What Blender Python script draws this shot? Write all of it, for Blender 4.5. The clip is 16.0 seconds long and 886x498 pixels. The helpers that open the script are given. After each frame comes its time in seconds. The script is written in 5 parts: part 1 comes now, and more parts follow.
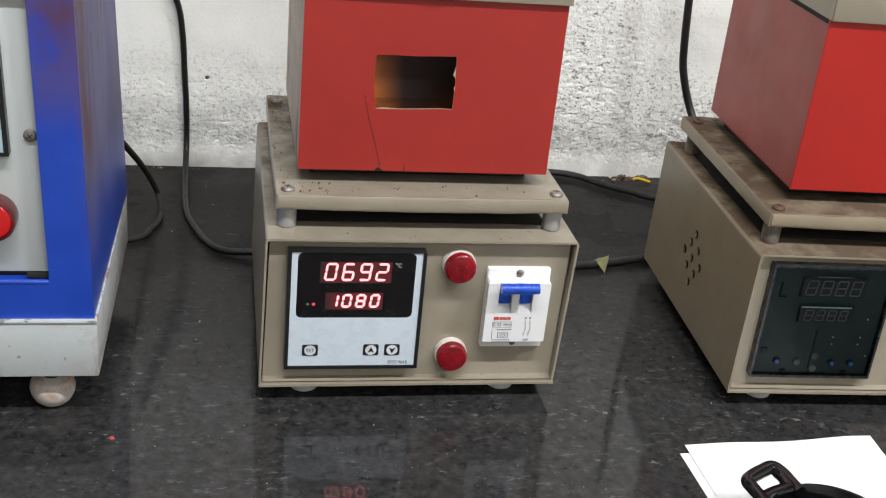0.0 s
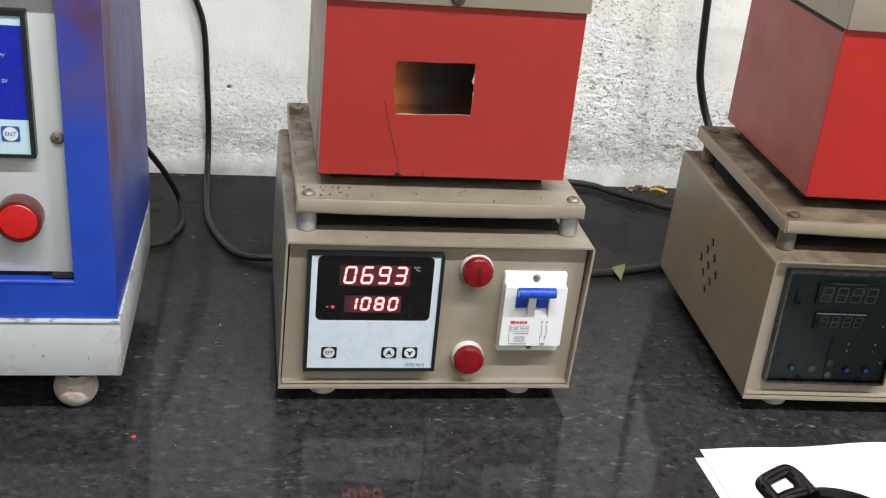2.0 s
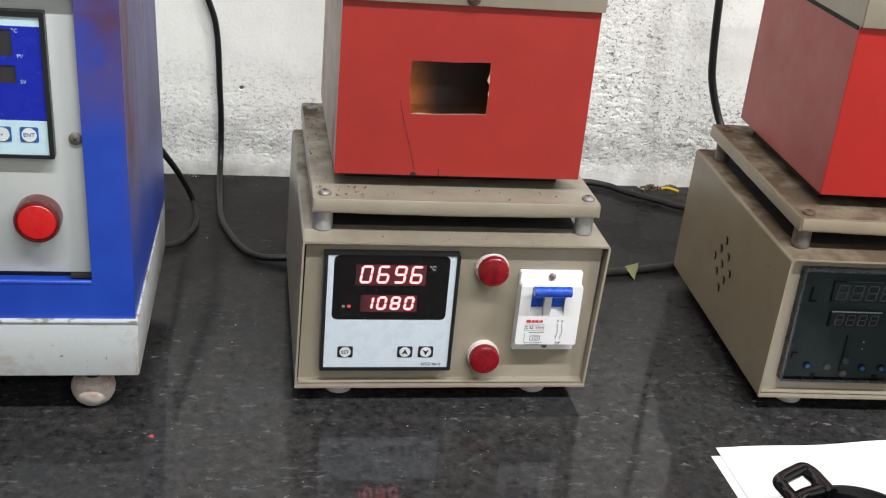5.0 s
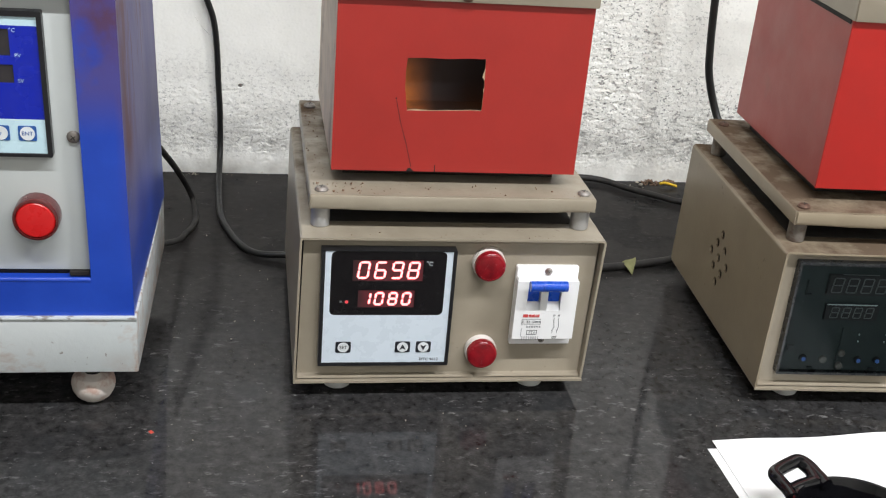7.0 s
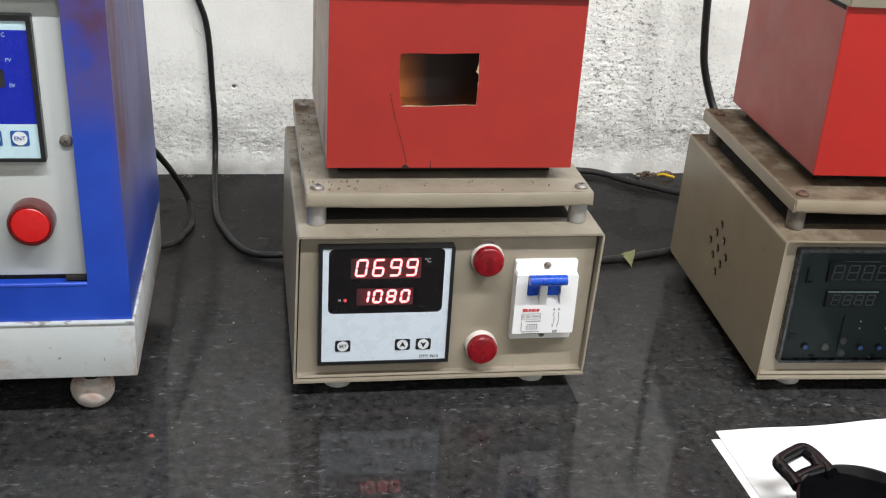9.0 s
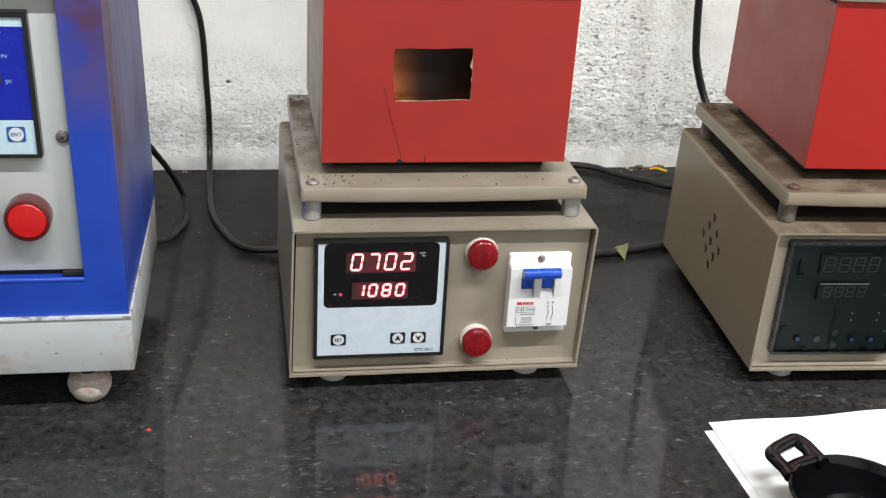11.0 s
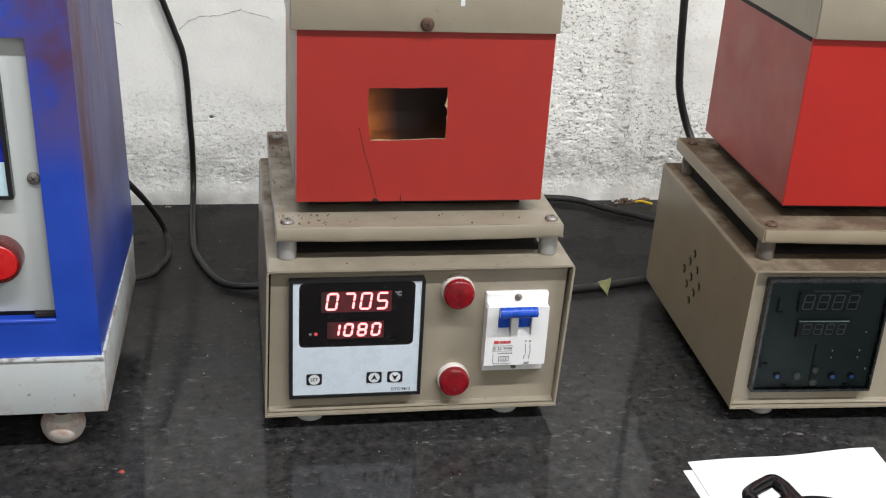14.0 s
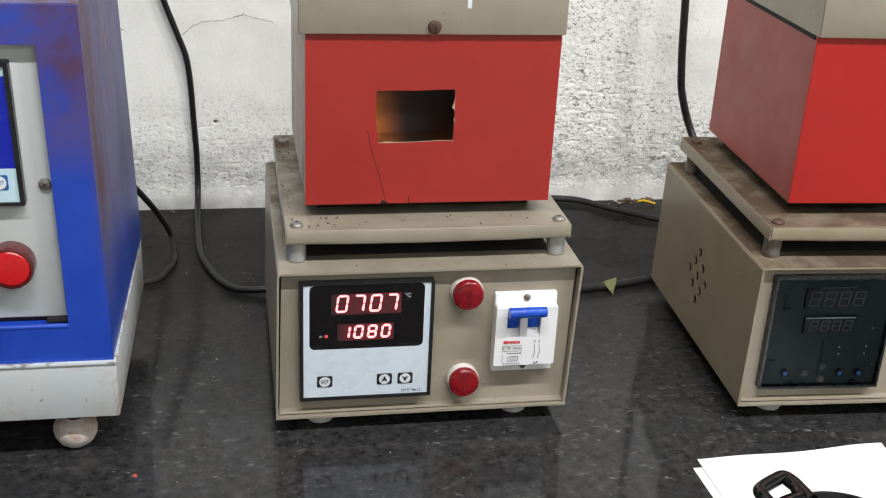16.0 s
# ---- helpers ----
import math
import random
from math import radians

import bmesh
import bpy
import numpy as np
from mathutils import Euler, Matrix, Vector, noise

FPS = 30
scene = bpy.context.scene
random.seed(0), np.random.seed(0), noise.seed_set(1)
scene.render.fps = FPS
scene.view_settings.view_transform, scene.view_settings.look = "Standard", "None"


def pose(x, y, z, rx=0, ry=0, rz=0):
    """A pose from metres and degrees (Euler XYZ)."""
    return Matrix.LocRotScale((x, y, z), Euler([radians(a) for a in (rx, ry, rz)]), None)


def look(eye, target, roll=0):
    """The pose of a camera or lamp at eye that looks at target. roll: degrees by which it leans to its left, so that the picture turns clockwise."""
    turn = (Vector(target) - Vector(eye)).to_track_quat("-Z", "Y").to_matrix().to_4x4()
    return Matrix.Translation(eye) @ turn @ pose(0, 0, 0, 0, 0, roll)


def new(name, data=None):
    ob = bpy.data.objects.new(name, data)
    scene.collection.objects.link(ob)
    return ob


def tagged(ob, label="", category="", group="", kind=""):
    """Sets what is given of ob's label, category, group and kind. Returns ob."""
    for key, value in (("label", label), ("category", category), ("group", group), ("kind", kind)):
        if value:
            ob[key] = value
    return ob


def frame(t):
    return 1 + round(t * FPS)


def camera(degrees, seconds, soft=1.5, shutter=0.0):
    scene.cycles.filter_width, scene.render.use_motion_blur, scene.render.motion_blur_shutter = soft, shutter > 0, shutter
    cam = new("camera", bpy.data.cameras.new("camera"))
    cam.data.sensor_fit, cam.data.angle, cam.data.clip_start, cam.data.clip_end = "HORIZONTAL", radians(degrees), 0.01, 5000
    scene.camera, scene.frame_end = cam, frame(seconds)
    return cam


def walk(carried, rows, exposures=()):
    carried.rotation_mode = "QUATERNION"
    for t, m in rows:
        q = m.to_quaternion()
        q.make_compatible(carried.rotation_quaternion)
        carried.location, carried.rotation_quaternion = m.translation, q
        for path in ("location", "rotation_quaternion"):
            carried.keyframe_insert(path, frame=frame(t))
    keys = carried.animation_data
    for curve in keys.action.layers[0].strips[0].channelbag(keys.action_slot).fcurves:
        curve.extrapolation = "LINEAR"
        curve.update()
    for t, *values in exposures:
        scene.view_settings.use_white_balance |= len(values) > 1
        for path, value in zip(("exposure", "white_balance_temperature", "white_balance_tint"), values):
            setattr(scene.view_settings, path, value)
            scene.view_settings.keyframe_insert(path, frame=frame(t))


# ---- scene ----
cam = camera(42.29, 16.0, soft=1.15)
PATH = [
    (0, (-0.13862, -0.70959, 0.46620), (0.05286, 0.17490, 0.04073), 5.891),
    (0.5, (-0.14029, -0.71617, 0.46400), (0.04922, 0.17083, 0.04291), 6.059),
    (1, (-0.14242, -0.72277, 0.46578), (0.04555, 0.16592, 0.04757), 6.116),
    (1.5, (-0.14116, -0.72269, 0.46457), (0.04180, 0.16887, 0.05026), 6.003),
    (2, (-0.14047, -0.72271, 0.46273), (0.03550, 0.17043, 0.04880), 5.778),
    (2.5, (-0.14505, -0.72069, 0.46189), (0.02845, 0.17275, 0.04757), 5.604),
    (3, (-0.14671, -0.71464, 0.46093), (0.02707, 0.17817, 0.04537), 5.604),
    (3.5, (-0.14704, -0.71667, 0.46203), (0.02553, 0.17631, 0.04631), 5.604),
    (4, (-0.14878, -0.72193, 0.46217), (0.02424, 0.17174, 0.04813), 5.548),
    (6.5, (-0.14492, -0.72501, 0.46115), (0.02194, 0.16971, 0.04688), 5.266),
    (7, (-0.14384, -0.72932, 0.46303), (0.02429, 0.16431, 0.04691), 5.036),
    (7.5, (-0.14168, -0.73079, 0.46281), (0.02516, 0.16253, 0.04550), 4.642),
    (8, (-0.14079, -0.73222, 0.46377), (0.02599, 0.16059, 0.04535), 4.243),
    (8.5, (-0.14313, -0.73176, 0.46298), (0.02437, 0.16131, 0.04539), 3.961),
    (9, (-0.14218, -0.72612, 0.46056), (0.02660, 0.16643, 0.04237), 3.735),
    (11.5, (-0.14425, -0.73180, 0.46292), (0.03051, 0.15794, 0.04123), 3.675),
    (12, (-0.14268, -0.73125, 0.46553), (0.03116, 0.15889, 0.04430), 3.619),
    (12.5, (-0.14194, -0.72794, 0.46372), (0.03040, 0.16337, 0.04437), 3.393),
    (13, (-0.13389, -0.72684, 0.46669), (0.03798, 0.16536, 0.04903), 3.393),
    (13.5, (-0.12931, -0.72841, 0.47038), (0.04410, 0.16735, 0.06106), 3.449),
    (14, (-0.12575, -0.72668, 0.47061), (0.04860, 0.17225, 0.06871), 3.449),
    (14.5, (-0.12411, -0.72256, 0.46877), (0.04996, 0.17806, 0.07056), 3.337),
    (15, (-0.12468, -0.72236, 0.46880), (0.04848, 0.17843, 0.07056), 3.054),
    (15.5, (-0.12789, -0.72554, 0.47009), (0.04601, 0.17475, 0.07104), 2.885),
    (16, (-0.13530, -0.72908, 0.47104), (0.04225, 0.17015, 0.07120), 2.885),
]
walk(cam, [(t, look(eye, target, roll)) for t, eye, target, roll in PATH],
     exposures=[(0, -0.20), (1, -0.14), (2, -0.07), (12.5, -0.06), (13.5, -0.21), (14.5, -0.21), (15.5, -0.15), (16, -0.16)])

# ---- light: ceiling tubes of the room, in front of the worktop, and a fill ----
world = bpy.data.worlds.new("room_world")
world.use_nodes = True
world.node_tree.nodes["Background"].inputs[0].default_value = (0.8, 0.88, 1.0, 1)
world.node_tree.nodes["Background"].inputs[1].default_value = 0.02
scene.world = world
# the far third lamp is added as fill for upright faces
for lx, ly, watts in ((0.0, -0.92, 42), (1.35, -0.92, 38), (0.6, -2.6, 22)):
    lamp_data = bpy.data.lights.new("ceiling_tube", "AREA")
    lamp_data.shape, lamp_data.size, lamp_data.size_y = "RECTANGLE", (0.6 if lx > 1 else 1.2), 0.05
    lamp_data.energy, lamp_data.color = watts, (0.97, 0.98, 1.0)
    lamp_ob = new("ceiling_tube", lamp_data)
    lamp_ob.matrix_world = pose(lx, ly, 1.84)
scene.view_settings.exposure = 0.0


# ---- materials ----
def nodes_of(name):
    m = bpy.data.materials.new(name)
    m.use_nodes = True
    nt = m.node_tree
    return m, nt, nt.nodes["Principled BSDF"], nt.links


def coords(nt, stretch=(1, 1, 1)):
    tc = nt.nodes.new("ShaderNodeTexCoord")
    mp = nt.nodes.new("ShaderNodeMapping")
    mp.inputs["Scale"].default_value = stretch
    nt.links.new(tc.outputs["Object"], mp.inputs["Vector"])
    return mp.outputs["Vector"]


def noise_fac(nt, vec, scale, lo, hi, detail=4.0, rough=0.55):
    n = nt.nodes.new("ShaderNodeTexNoise")
    n.inputs["Scale"].default_value, n.inputs["Detail"].default_value, n.inputs["Roughness"].default_value = scale, detail, rough
    nt.links.new(vec, n.inputs["Vector"])
    r = nt.nodes.new("ShaderNodeMapRange")
    r.inputs["From Min"].default_value, r.inputs["From Max"].default_value = lo, hi
    nt.links.new(n.outputs["Fac"], r.inputs["Value"])
    return r.outputs["Result"]


def axis_fac(nt, vec, axis, lo, hi):
    s = nt.nodes.new("ShaderNodeSeparateXYZ")
    nt.links.new(vec, s.inputs["Vector"])
    r = nt.nodes.new("ShaderNodeMapRange")
    r.inputs["From Min"].default_value, r.inputs["From Max"].default_value = lo, hi
    nt.links.new(s.outputs[axis], r.inputs["Value"])
    return r.outputs["Result"]


def calc(nt, op, a, b):
    n = nt.nodes.new("ShaderNodeMath")
    n.operation, n.use_clamp = op, True
    for i, v in enumerate((a, b)):
        if isinstance(v, (int, float)):
            n.inputs[i].default_value = v
        else:
            nt.links.new(v, n.inputs[i])
    return n.outputs[0]


def blend(nt, fac, a, b):
    n = nt.nodes.new("ShaderNodeMix")
    n.data_type = "RGBA"
    if isinstance(fac, (int, float)):
        n.inputs[0].default_value = fac
    else:
        nt.links.new(fac, n.inputs[0])
    for i, v in ((6, a), (7, b)):
        if isinstance(v, tuple):
            n.inputs[i].default_value = (*v, 1)
        else:
            nt.links.new(v, n.inputs[i])
    return n.outputs[2]


def bumped(nt, bsdf, height, strength, distance):
    b = nt.nodes.new("ShaderNodeBump")
    b.inputs["Strength"].default_value, b.inputs["Distance"].default_value = strength, distance
    nt.links.new(height, b.inputs["Height"])
    nt.links.new(b.outputs["Normal"], bsdf.inputs["Normal"])


def surface(name, color, rough=0.5, metal=0.0, vary=0.12, scale=40, bump=0.0, bump_scale=300, stains=(), coat=0.0):
    """Paint, plastic or metal with two scales of variation, and stains given as (colour, scale, threshold, amount)."""
    m, nt, bsdf, links = nodes_of(name)
    vec = coords(nt)
    dark = tuple(c * (1 - vary) for c in color)
    light = tuple(min(1, c * (1 + vary)) for c in color)
    col = blend(nt, noise_fac(nt, vec, scale, 0.3, 0.7), dark, light)
    for s_col, s_scale, s_thr, s_amt in stains:
        f = calc(nt, "MULTIPLY", noise_fac(nt, vec, s_scale, s_thr, s_thr + 0.12, 6, 0.65), s_amt)
        col = blend(nt, f, col, s_col)
    links.new(col, bsdf.inputs["Base Color"])
    rr = nt.nodes.new("ShaderNodeMapRange")
    rr.inputs["To Min"].default_value, rr.inputs["To Max"].default_value = max(0.02, rough - 0.08), min(1, rough + 0.08)
    links.new(noise_fac(nt, vec, scale * 2.3, 0.3, 0.7), rr.inputs["Value"])
    links.new(rr.outputs["Result"], bsdf.inputs["Roughness"])
    bsdf.inputs["Metallic"].default_value = metal
    bsdf.inputs["Coat Weight"].default_value = coat
    if bump:
        bumped(nt, bsdf, noise_fac(nt, vec, bump_scale, 0, 1, 3), bump, 0.001)
    return m


def glowing(name, color, strength, base=(0.2, 0.02, 0.02)):
    m, nt, bsdf, links = nodes_of(name)
    bsdf.inputs["Base Color"].default_value = (*base, 1)
    bsdf.inputs["Emission Color"].default_value = (*color, 1)
    bsdf.inputs["Emission Strength"].default_value = strength
    bsdf.inputs["Roughness"].default_value = 0.4
    return m


def led_glow():
    """Red diffuser of a lit display; its uneven glow stands in for the figures' bloom."""
    m, nt, bsdf, links = nodes_of("led_diffuser_bloom")
    vec = coords(nt)
    bsdf.inputs["Base Color"].default_value = (0.045, 0.018, 0.020, 1)
    bsdf.inputs["Roughness"].default_value = 0.4
    bsdf.inputs["Emission Color"].default_value = (0.9, 0.035, 0.09, 1)
    spread = calc(nt, "MULTIPLY", axis_fac(nt, vec, "X", -0.0670, -0.0590), noise_fac(nt, vec, 160, 0.1, 0.8, 2))
    st = nt.nodes.new("ShaderNodeMath")
    st.operation = "MULTIPLY"
    st.inputs[1].default_value = 0.10
    links.new(spread, st.inputs[0])
    links.new(st.outputs[0], bsdf.inputs["Emission Strength"])
    return m


def plaster():
    m, nt, bsdf, links = nodes_of("whitewashed_plaster")
    vec = coords(nt)
    wide = coords(nt, (0.9, 1, 1.15))
    # crumbling grows towards the bottom and towards +x, in patches
    crumble = calc(nt, "MULTIPLY", axis_fac(nt, vec, "X", -0.04, 0.12), calc(nt, "ADD", axis_fac(nt, vec, "X", 0.40, 0.24), axis_fac(nt, vec, "Z", 0.13, 0.05)))
    crumble = calc(nt, "ADD", crumble, calc(nt, "MULTIPLY", axis_fac(nt, vec, "Z", 0.14, 0.04), 0.85))
    crumble = calc(nt, "MULTIPLY", crumble, noise_fac(nt, vec, 13, 0.26, 0.50, 4))
    crumble = calc(nt, "MULTIPLY", crumble, axis_fac(nt, vec, "Z", 0.012, 0.035))
    crumble = calc(nt, "ADD", crumble, 0.05)
    slit = coords(nt, (0.85, 1, 1.2))
    # dark strokes and specks put the shade under flakes and in pits into colour
    pit = calc(nt, "MULTIPLY", noise_fac(nt, slit, 230, 0.585, 0.625, 5, 0.65), crumble)
    speck = calc(nt, "MULTIPLY", noise_fac(nt, slit, 300, 0.595, 0.63, 4, 0.65), crumble)
    big = calc(nt, "MULTIPLY", noise_fac(nt, slit, 66, 0.635, 0.67, 6, 0.7), crumble)
    tone = blend(nt, noise_fac(nt, vec, 9, 0.35, 0.7, 5), (0.972, 0.970, 0.925), (0.925, 0.922, 0.87))
    tone = blend(nt, calc(nt, "MULTIPLY", noise_fac(nt, vec, 34, 0.55, 0.8, 6, 0.7), calc(nt, "MULTIPLY", crumble, 0.7)), tone, (0.66, 0.645, 0.655))
    tone = blend(nt, calc(nt, "MULTIPLY", pit, 0.82), tone, (0.23, 0.22, 0.22))
    tone = blend(nt, calc(nt, "MULTIPLY", speck, 0.9), tone, (0.16, 0.155, 0.155))
    tone = blend(nt, calc(nt, "MULTIPLY", big, 0.88), tone, (0.15, 0.145, 0.145))
    # deep dark pits in a belt near the worktop, their shade put into colour
    belt = calc(nt, "MULTIPLY", calc(nt, "MULTIPLY", axis_fac(nt, vec, "Z", 0.10, 0.055), axis_fac(nt, vec, "Z", 0.018, 0.032)), axis_fac(nt, vec, "X", 0.02, 0.12))
    belt = calc(nt, "MULTIPLY", belt, calc(nt, "MULTIPLY", noise_fac(nt, vec, 24, 0.38, 0.56, 3), noise_fac(nt, slit, 120, 0.56, 0.60, 4, 0.6)))
    tone = blend(nt, calc(nt, "MULTIPLY", belt, 0.8), tone, (0.16, 0.155, 0.15))
    low = calc(nt, "MULTIPLY", axis_fac(nt, vec, "Z", 0.022, 0.0), noise_fac(nt, vec, 26, 0.42, 0.66))
    tone = blend(nt, calc(nt, "MULTIPLY", low, 0.5), tone, (0.30, 0.27, 0.23))
    # a grey tidemark above the worktop
    tide = calc(nt, "MULTIPLY", calc(nt, "MULTIPLY", axis_fac(nt, vec, "Z", 0.085, 0.045), axis_fac(nt, vec, "Z", 0.016, 0.032)), noise_fac(nt, vec, 45, 0.30, 0.62, 6, 0.7))
    tone = blend(nt, calc(nt, "MULTIPLY", tide, 0.72), tone, (0.50, 0.495, 0.47))
    vo = nt.nodes.new("ShaderNodeTexVoronoi")
    vo.feature = "DISTANCE_TO_EDGE"
    vo.inputs["Scale"].default_value = 5.5
    warp = nt.nodes.new("ShaderNodeTexNoise")
    warp.inputs["Scale"].default_value, warp.inputs["Detail"].default_value = 16, 6
    links.new(vec, warp.inputs["Vector"])
    vm = nt.nodes.new("ShaderNodeVectorMath")
    vm.operation = "MULTIPLY_ADD"
    vm.inputs[1].default_value = (0.09, 0.09, 0.09)
    links.new(warp.outputs["Color"], vm.inputs[0])
    links.new(vec, vm.inputs[2])
    links.new(vm.outputs[0], vo.inputs["Vector"])
    cr = nt.nodes.new("ShaderNodeMapRange")
    cr.inputs["From Min"].default_value, cr.inputs["From Max"].default_value = 0.008, 0.003
    links.new(vo.outputs["Distance"], cr.inputs["Value"])
    crack = calc(nt, "MULTIPLY", cr.outputs["Result"], noise_fac(nt, vec, 7.5, 0.52, 0.62, 2))
    tone = blend(nt, calc(nt, "MULTIPLY", crack, 0.3), tone, (0.3, 0.29, 0.28))
    links.new(tone, bsdf.inputs["Base Color"])
    bsdf.inputs["Roughness"].default_value = 0.9
    # flaking coats: plateaus with edges, and grain
    coats = calc(nt, "ADD", calc(nt, "MULTIPLY", noise_fac(nt, wide, 85, 0.44, 0.56, 4, 0.6), 0.36), calc(nt, "MULTIPLY", noise_fac(nt, wide, 190, 0.42, 0.58, 3, 0.6), 0.30))
    coats = calc(nt, "ADD", coats, calc(nt, "MULTIPLY", noise_fac(nt, vec, 300, 0.2, 0.8, 3, 0.6), 0.16))
    h = calc(nt, "SUBTRACT", coats, calc(nt, "MULTIPLY", pit, 0.5))
    b = nt.nodes.new("ShaderNodeBump")
    b.inputs["Distance"].default_value = 0.0022
    links.new(calc(nt, "ADD", calc(nt, "MULTIPLY", crumble, 0.5), 0.0), b.inputs["Strength"])
    links.new(h, b.inputs["Height"])
    links.new(b.outputs["Normal"], bsdf.inputs["Normal"])
    return m


def granite():
    """Dark polished granite: fine grain, thin pale flecks, a film of dust at the back, a faint mirror on top."""
    m, nt, bsdf, links = nodes_of("dark_polished_granite")
    vec = coords(nt)
    smear = coords(nt, (0.62, 1.3, 1))
    col = blend(nt, noise_fac(nt, vec, 120, 0.32, 0.70, 8, 0.72), (0.008, 0.0076, 0.0076), (0.053, 0.0515, 0.0515))
    col = blend(nt, calc(nt, "MULTIPLY", noise_fac(nt, vec, 34, 0.48, 0.72, 5), 0.5), col, (0.012, 0.0118, 0.0122))
    col = blend(nt, calc(nt, "MULTIPLY", noise_fac(nt, vec, 17, 0.5, 0.75, 5), 0.45), col, (0.040, 0.043, 0.046))
    cloud = noise_fac(nt, vec, 26, 0.46, 0.60)
    vein = calc(nt, "MULTIPLY", noise_fac(nt, smear, 130, 0.56, 0.64, 6, 0.7), cloud)
    col = blend(nt, calc(nt, "MULTIPLY", vein, 0.52), col, (0.15, 0.15, 0.152))
    # pale crystals in loose clusters, bent and of mixed size
    warp = nt.nodes.new("ShaderNodeTexNoise")
    warp.inputs["Scale"].default_value, warp.inputs["Detail"].default_value = 70, 4
    links.new(vec, warp.inputs["Vector"])
    bend = nt.nodes.new("ShaderNodeVectorMath")
    bend.operation = "MULTIPLY_ADD"
    bend.inputs[1].default_value = (0.014, 0.014, 0.0)
    links.new(warp.outputs["Color"], bend.inputs[0])
    links.new(coords(nt, (0.75, 1.5, 1)), bend.inputs[2])
    cluster = noise_fac(nt, vec, 22, 0.50, 0.62, 4, 0.6)
    crystal = calc(nt, "MULTIPLY", noise_fac(nt, bend.outputs[0], 95, 0.61, 0.66, 6, 0.7), cluster)
    col = blend(nt, calc(nt, "MULTIPLY", crystal, 0.75), col, (0.24, 0.235, 0.23))
    fleck = noise_fac(nt, vec, 330, 0.715, 0.74, 2)
    col = blend(nt, calc(nt, "MULTIPLY", fleck, 0.7), col, (0.24, 0.23, 0.22))
    # settled dust towards the wall, wiped away in patches
    dust = calc(nt, "MULTIPLY", axis_fac(nt, vec, "Y", 0.04, 0.22), noise_fac(nt, vec, 7, 0.10, 0.42, 5))
    dust = calc(nt, "ADD", dust, calc(nt, "MULTIPLY", noise_fac(nt, vec, 12, 0.45, 0.8, 6), 0.10))
    wiped = calc(nt, "MULTIPLY", noise_fac(nt, vec, 14, 0.54, 0.575, 4), 0.75)
    col = blend(nt, calc(nt, "MULTIPLY", calc(nt, "MULTIPLY", dust, calc(nt, "SUBTRACT", 1.0, wiped)), 0.7), col, (0.030, 0.0275, 0.0262))
    col = blend(nt, calc(nt, "MULTIPLY", calc(nt, "MULTIPLY", dust, wiped), 0.7), col, (0.0135, 0.0125, 0.012))
    links.new(col, bsdf.inputs["Base Color"])
    r = nt.nodes.new("ShaderNodeMapRange")
    r.inputs["To Min"].default_value, r.inputs["To Max"].default_value = 0.062, 0.20
    links.new(dust, r.inputs["Value"])
    links.new(r.outputs["Result"], bsdf.inputs["Roughness"])
    bsdf.inputs["IOR"].default_value = 1.33
    links.new(calc(nt, "SUBTRACT", 0.5, calc(nt, "MULTIPLY", dust, 0.42)), bsdf.inputs["Specular IOR Level"])
    bumped(nt, bsdf, noise_fac(nt, vec, 40, 0.2, 0.8, 2), 0.012, 0.0003)
    return m


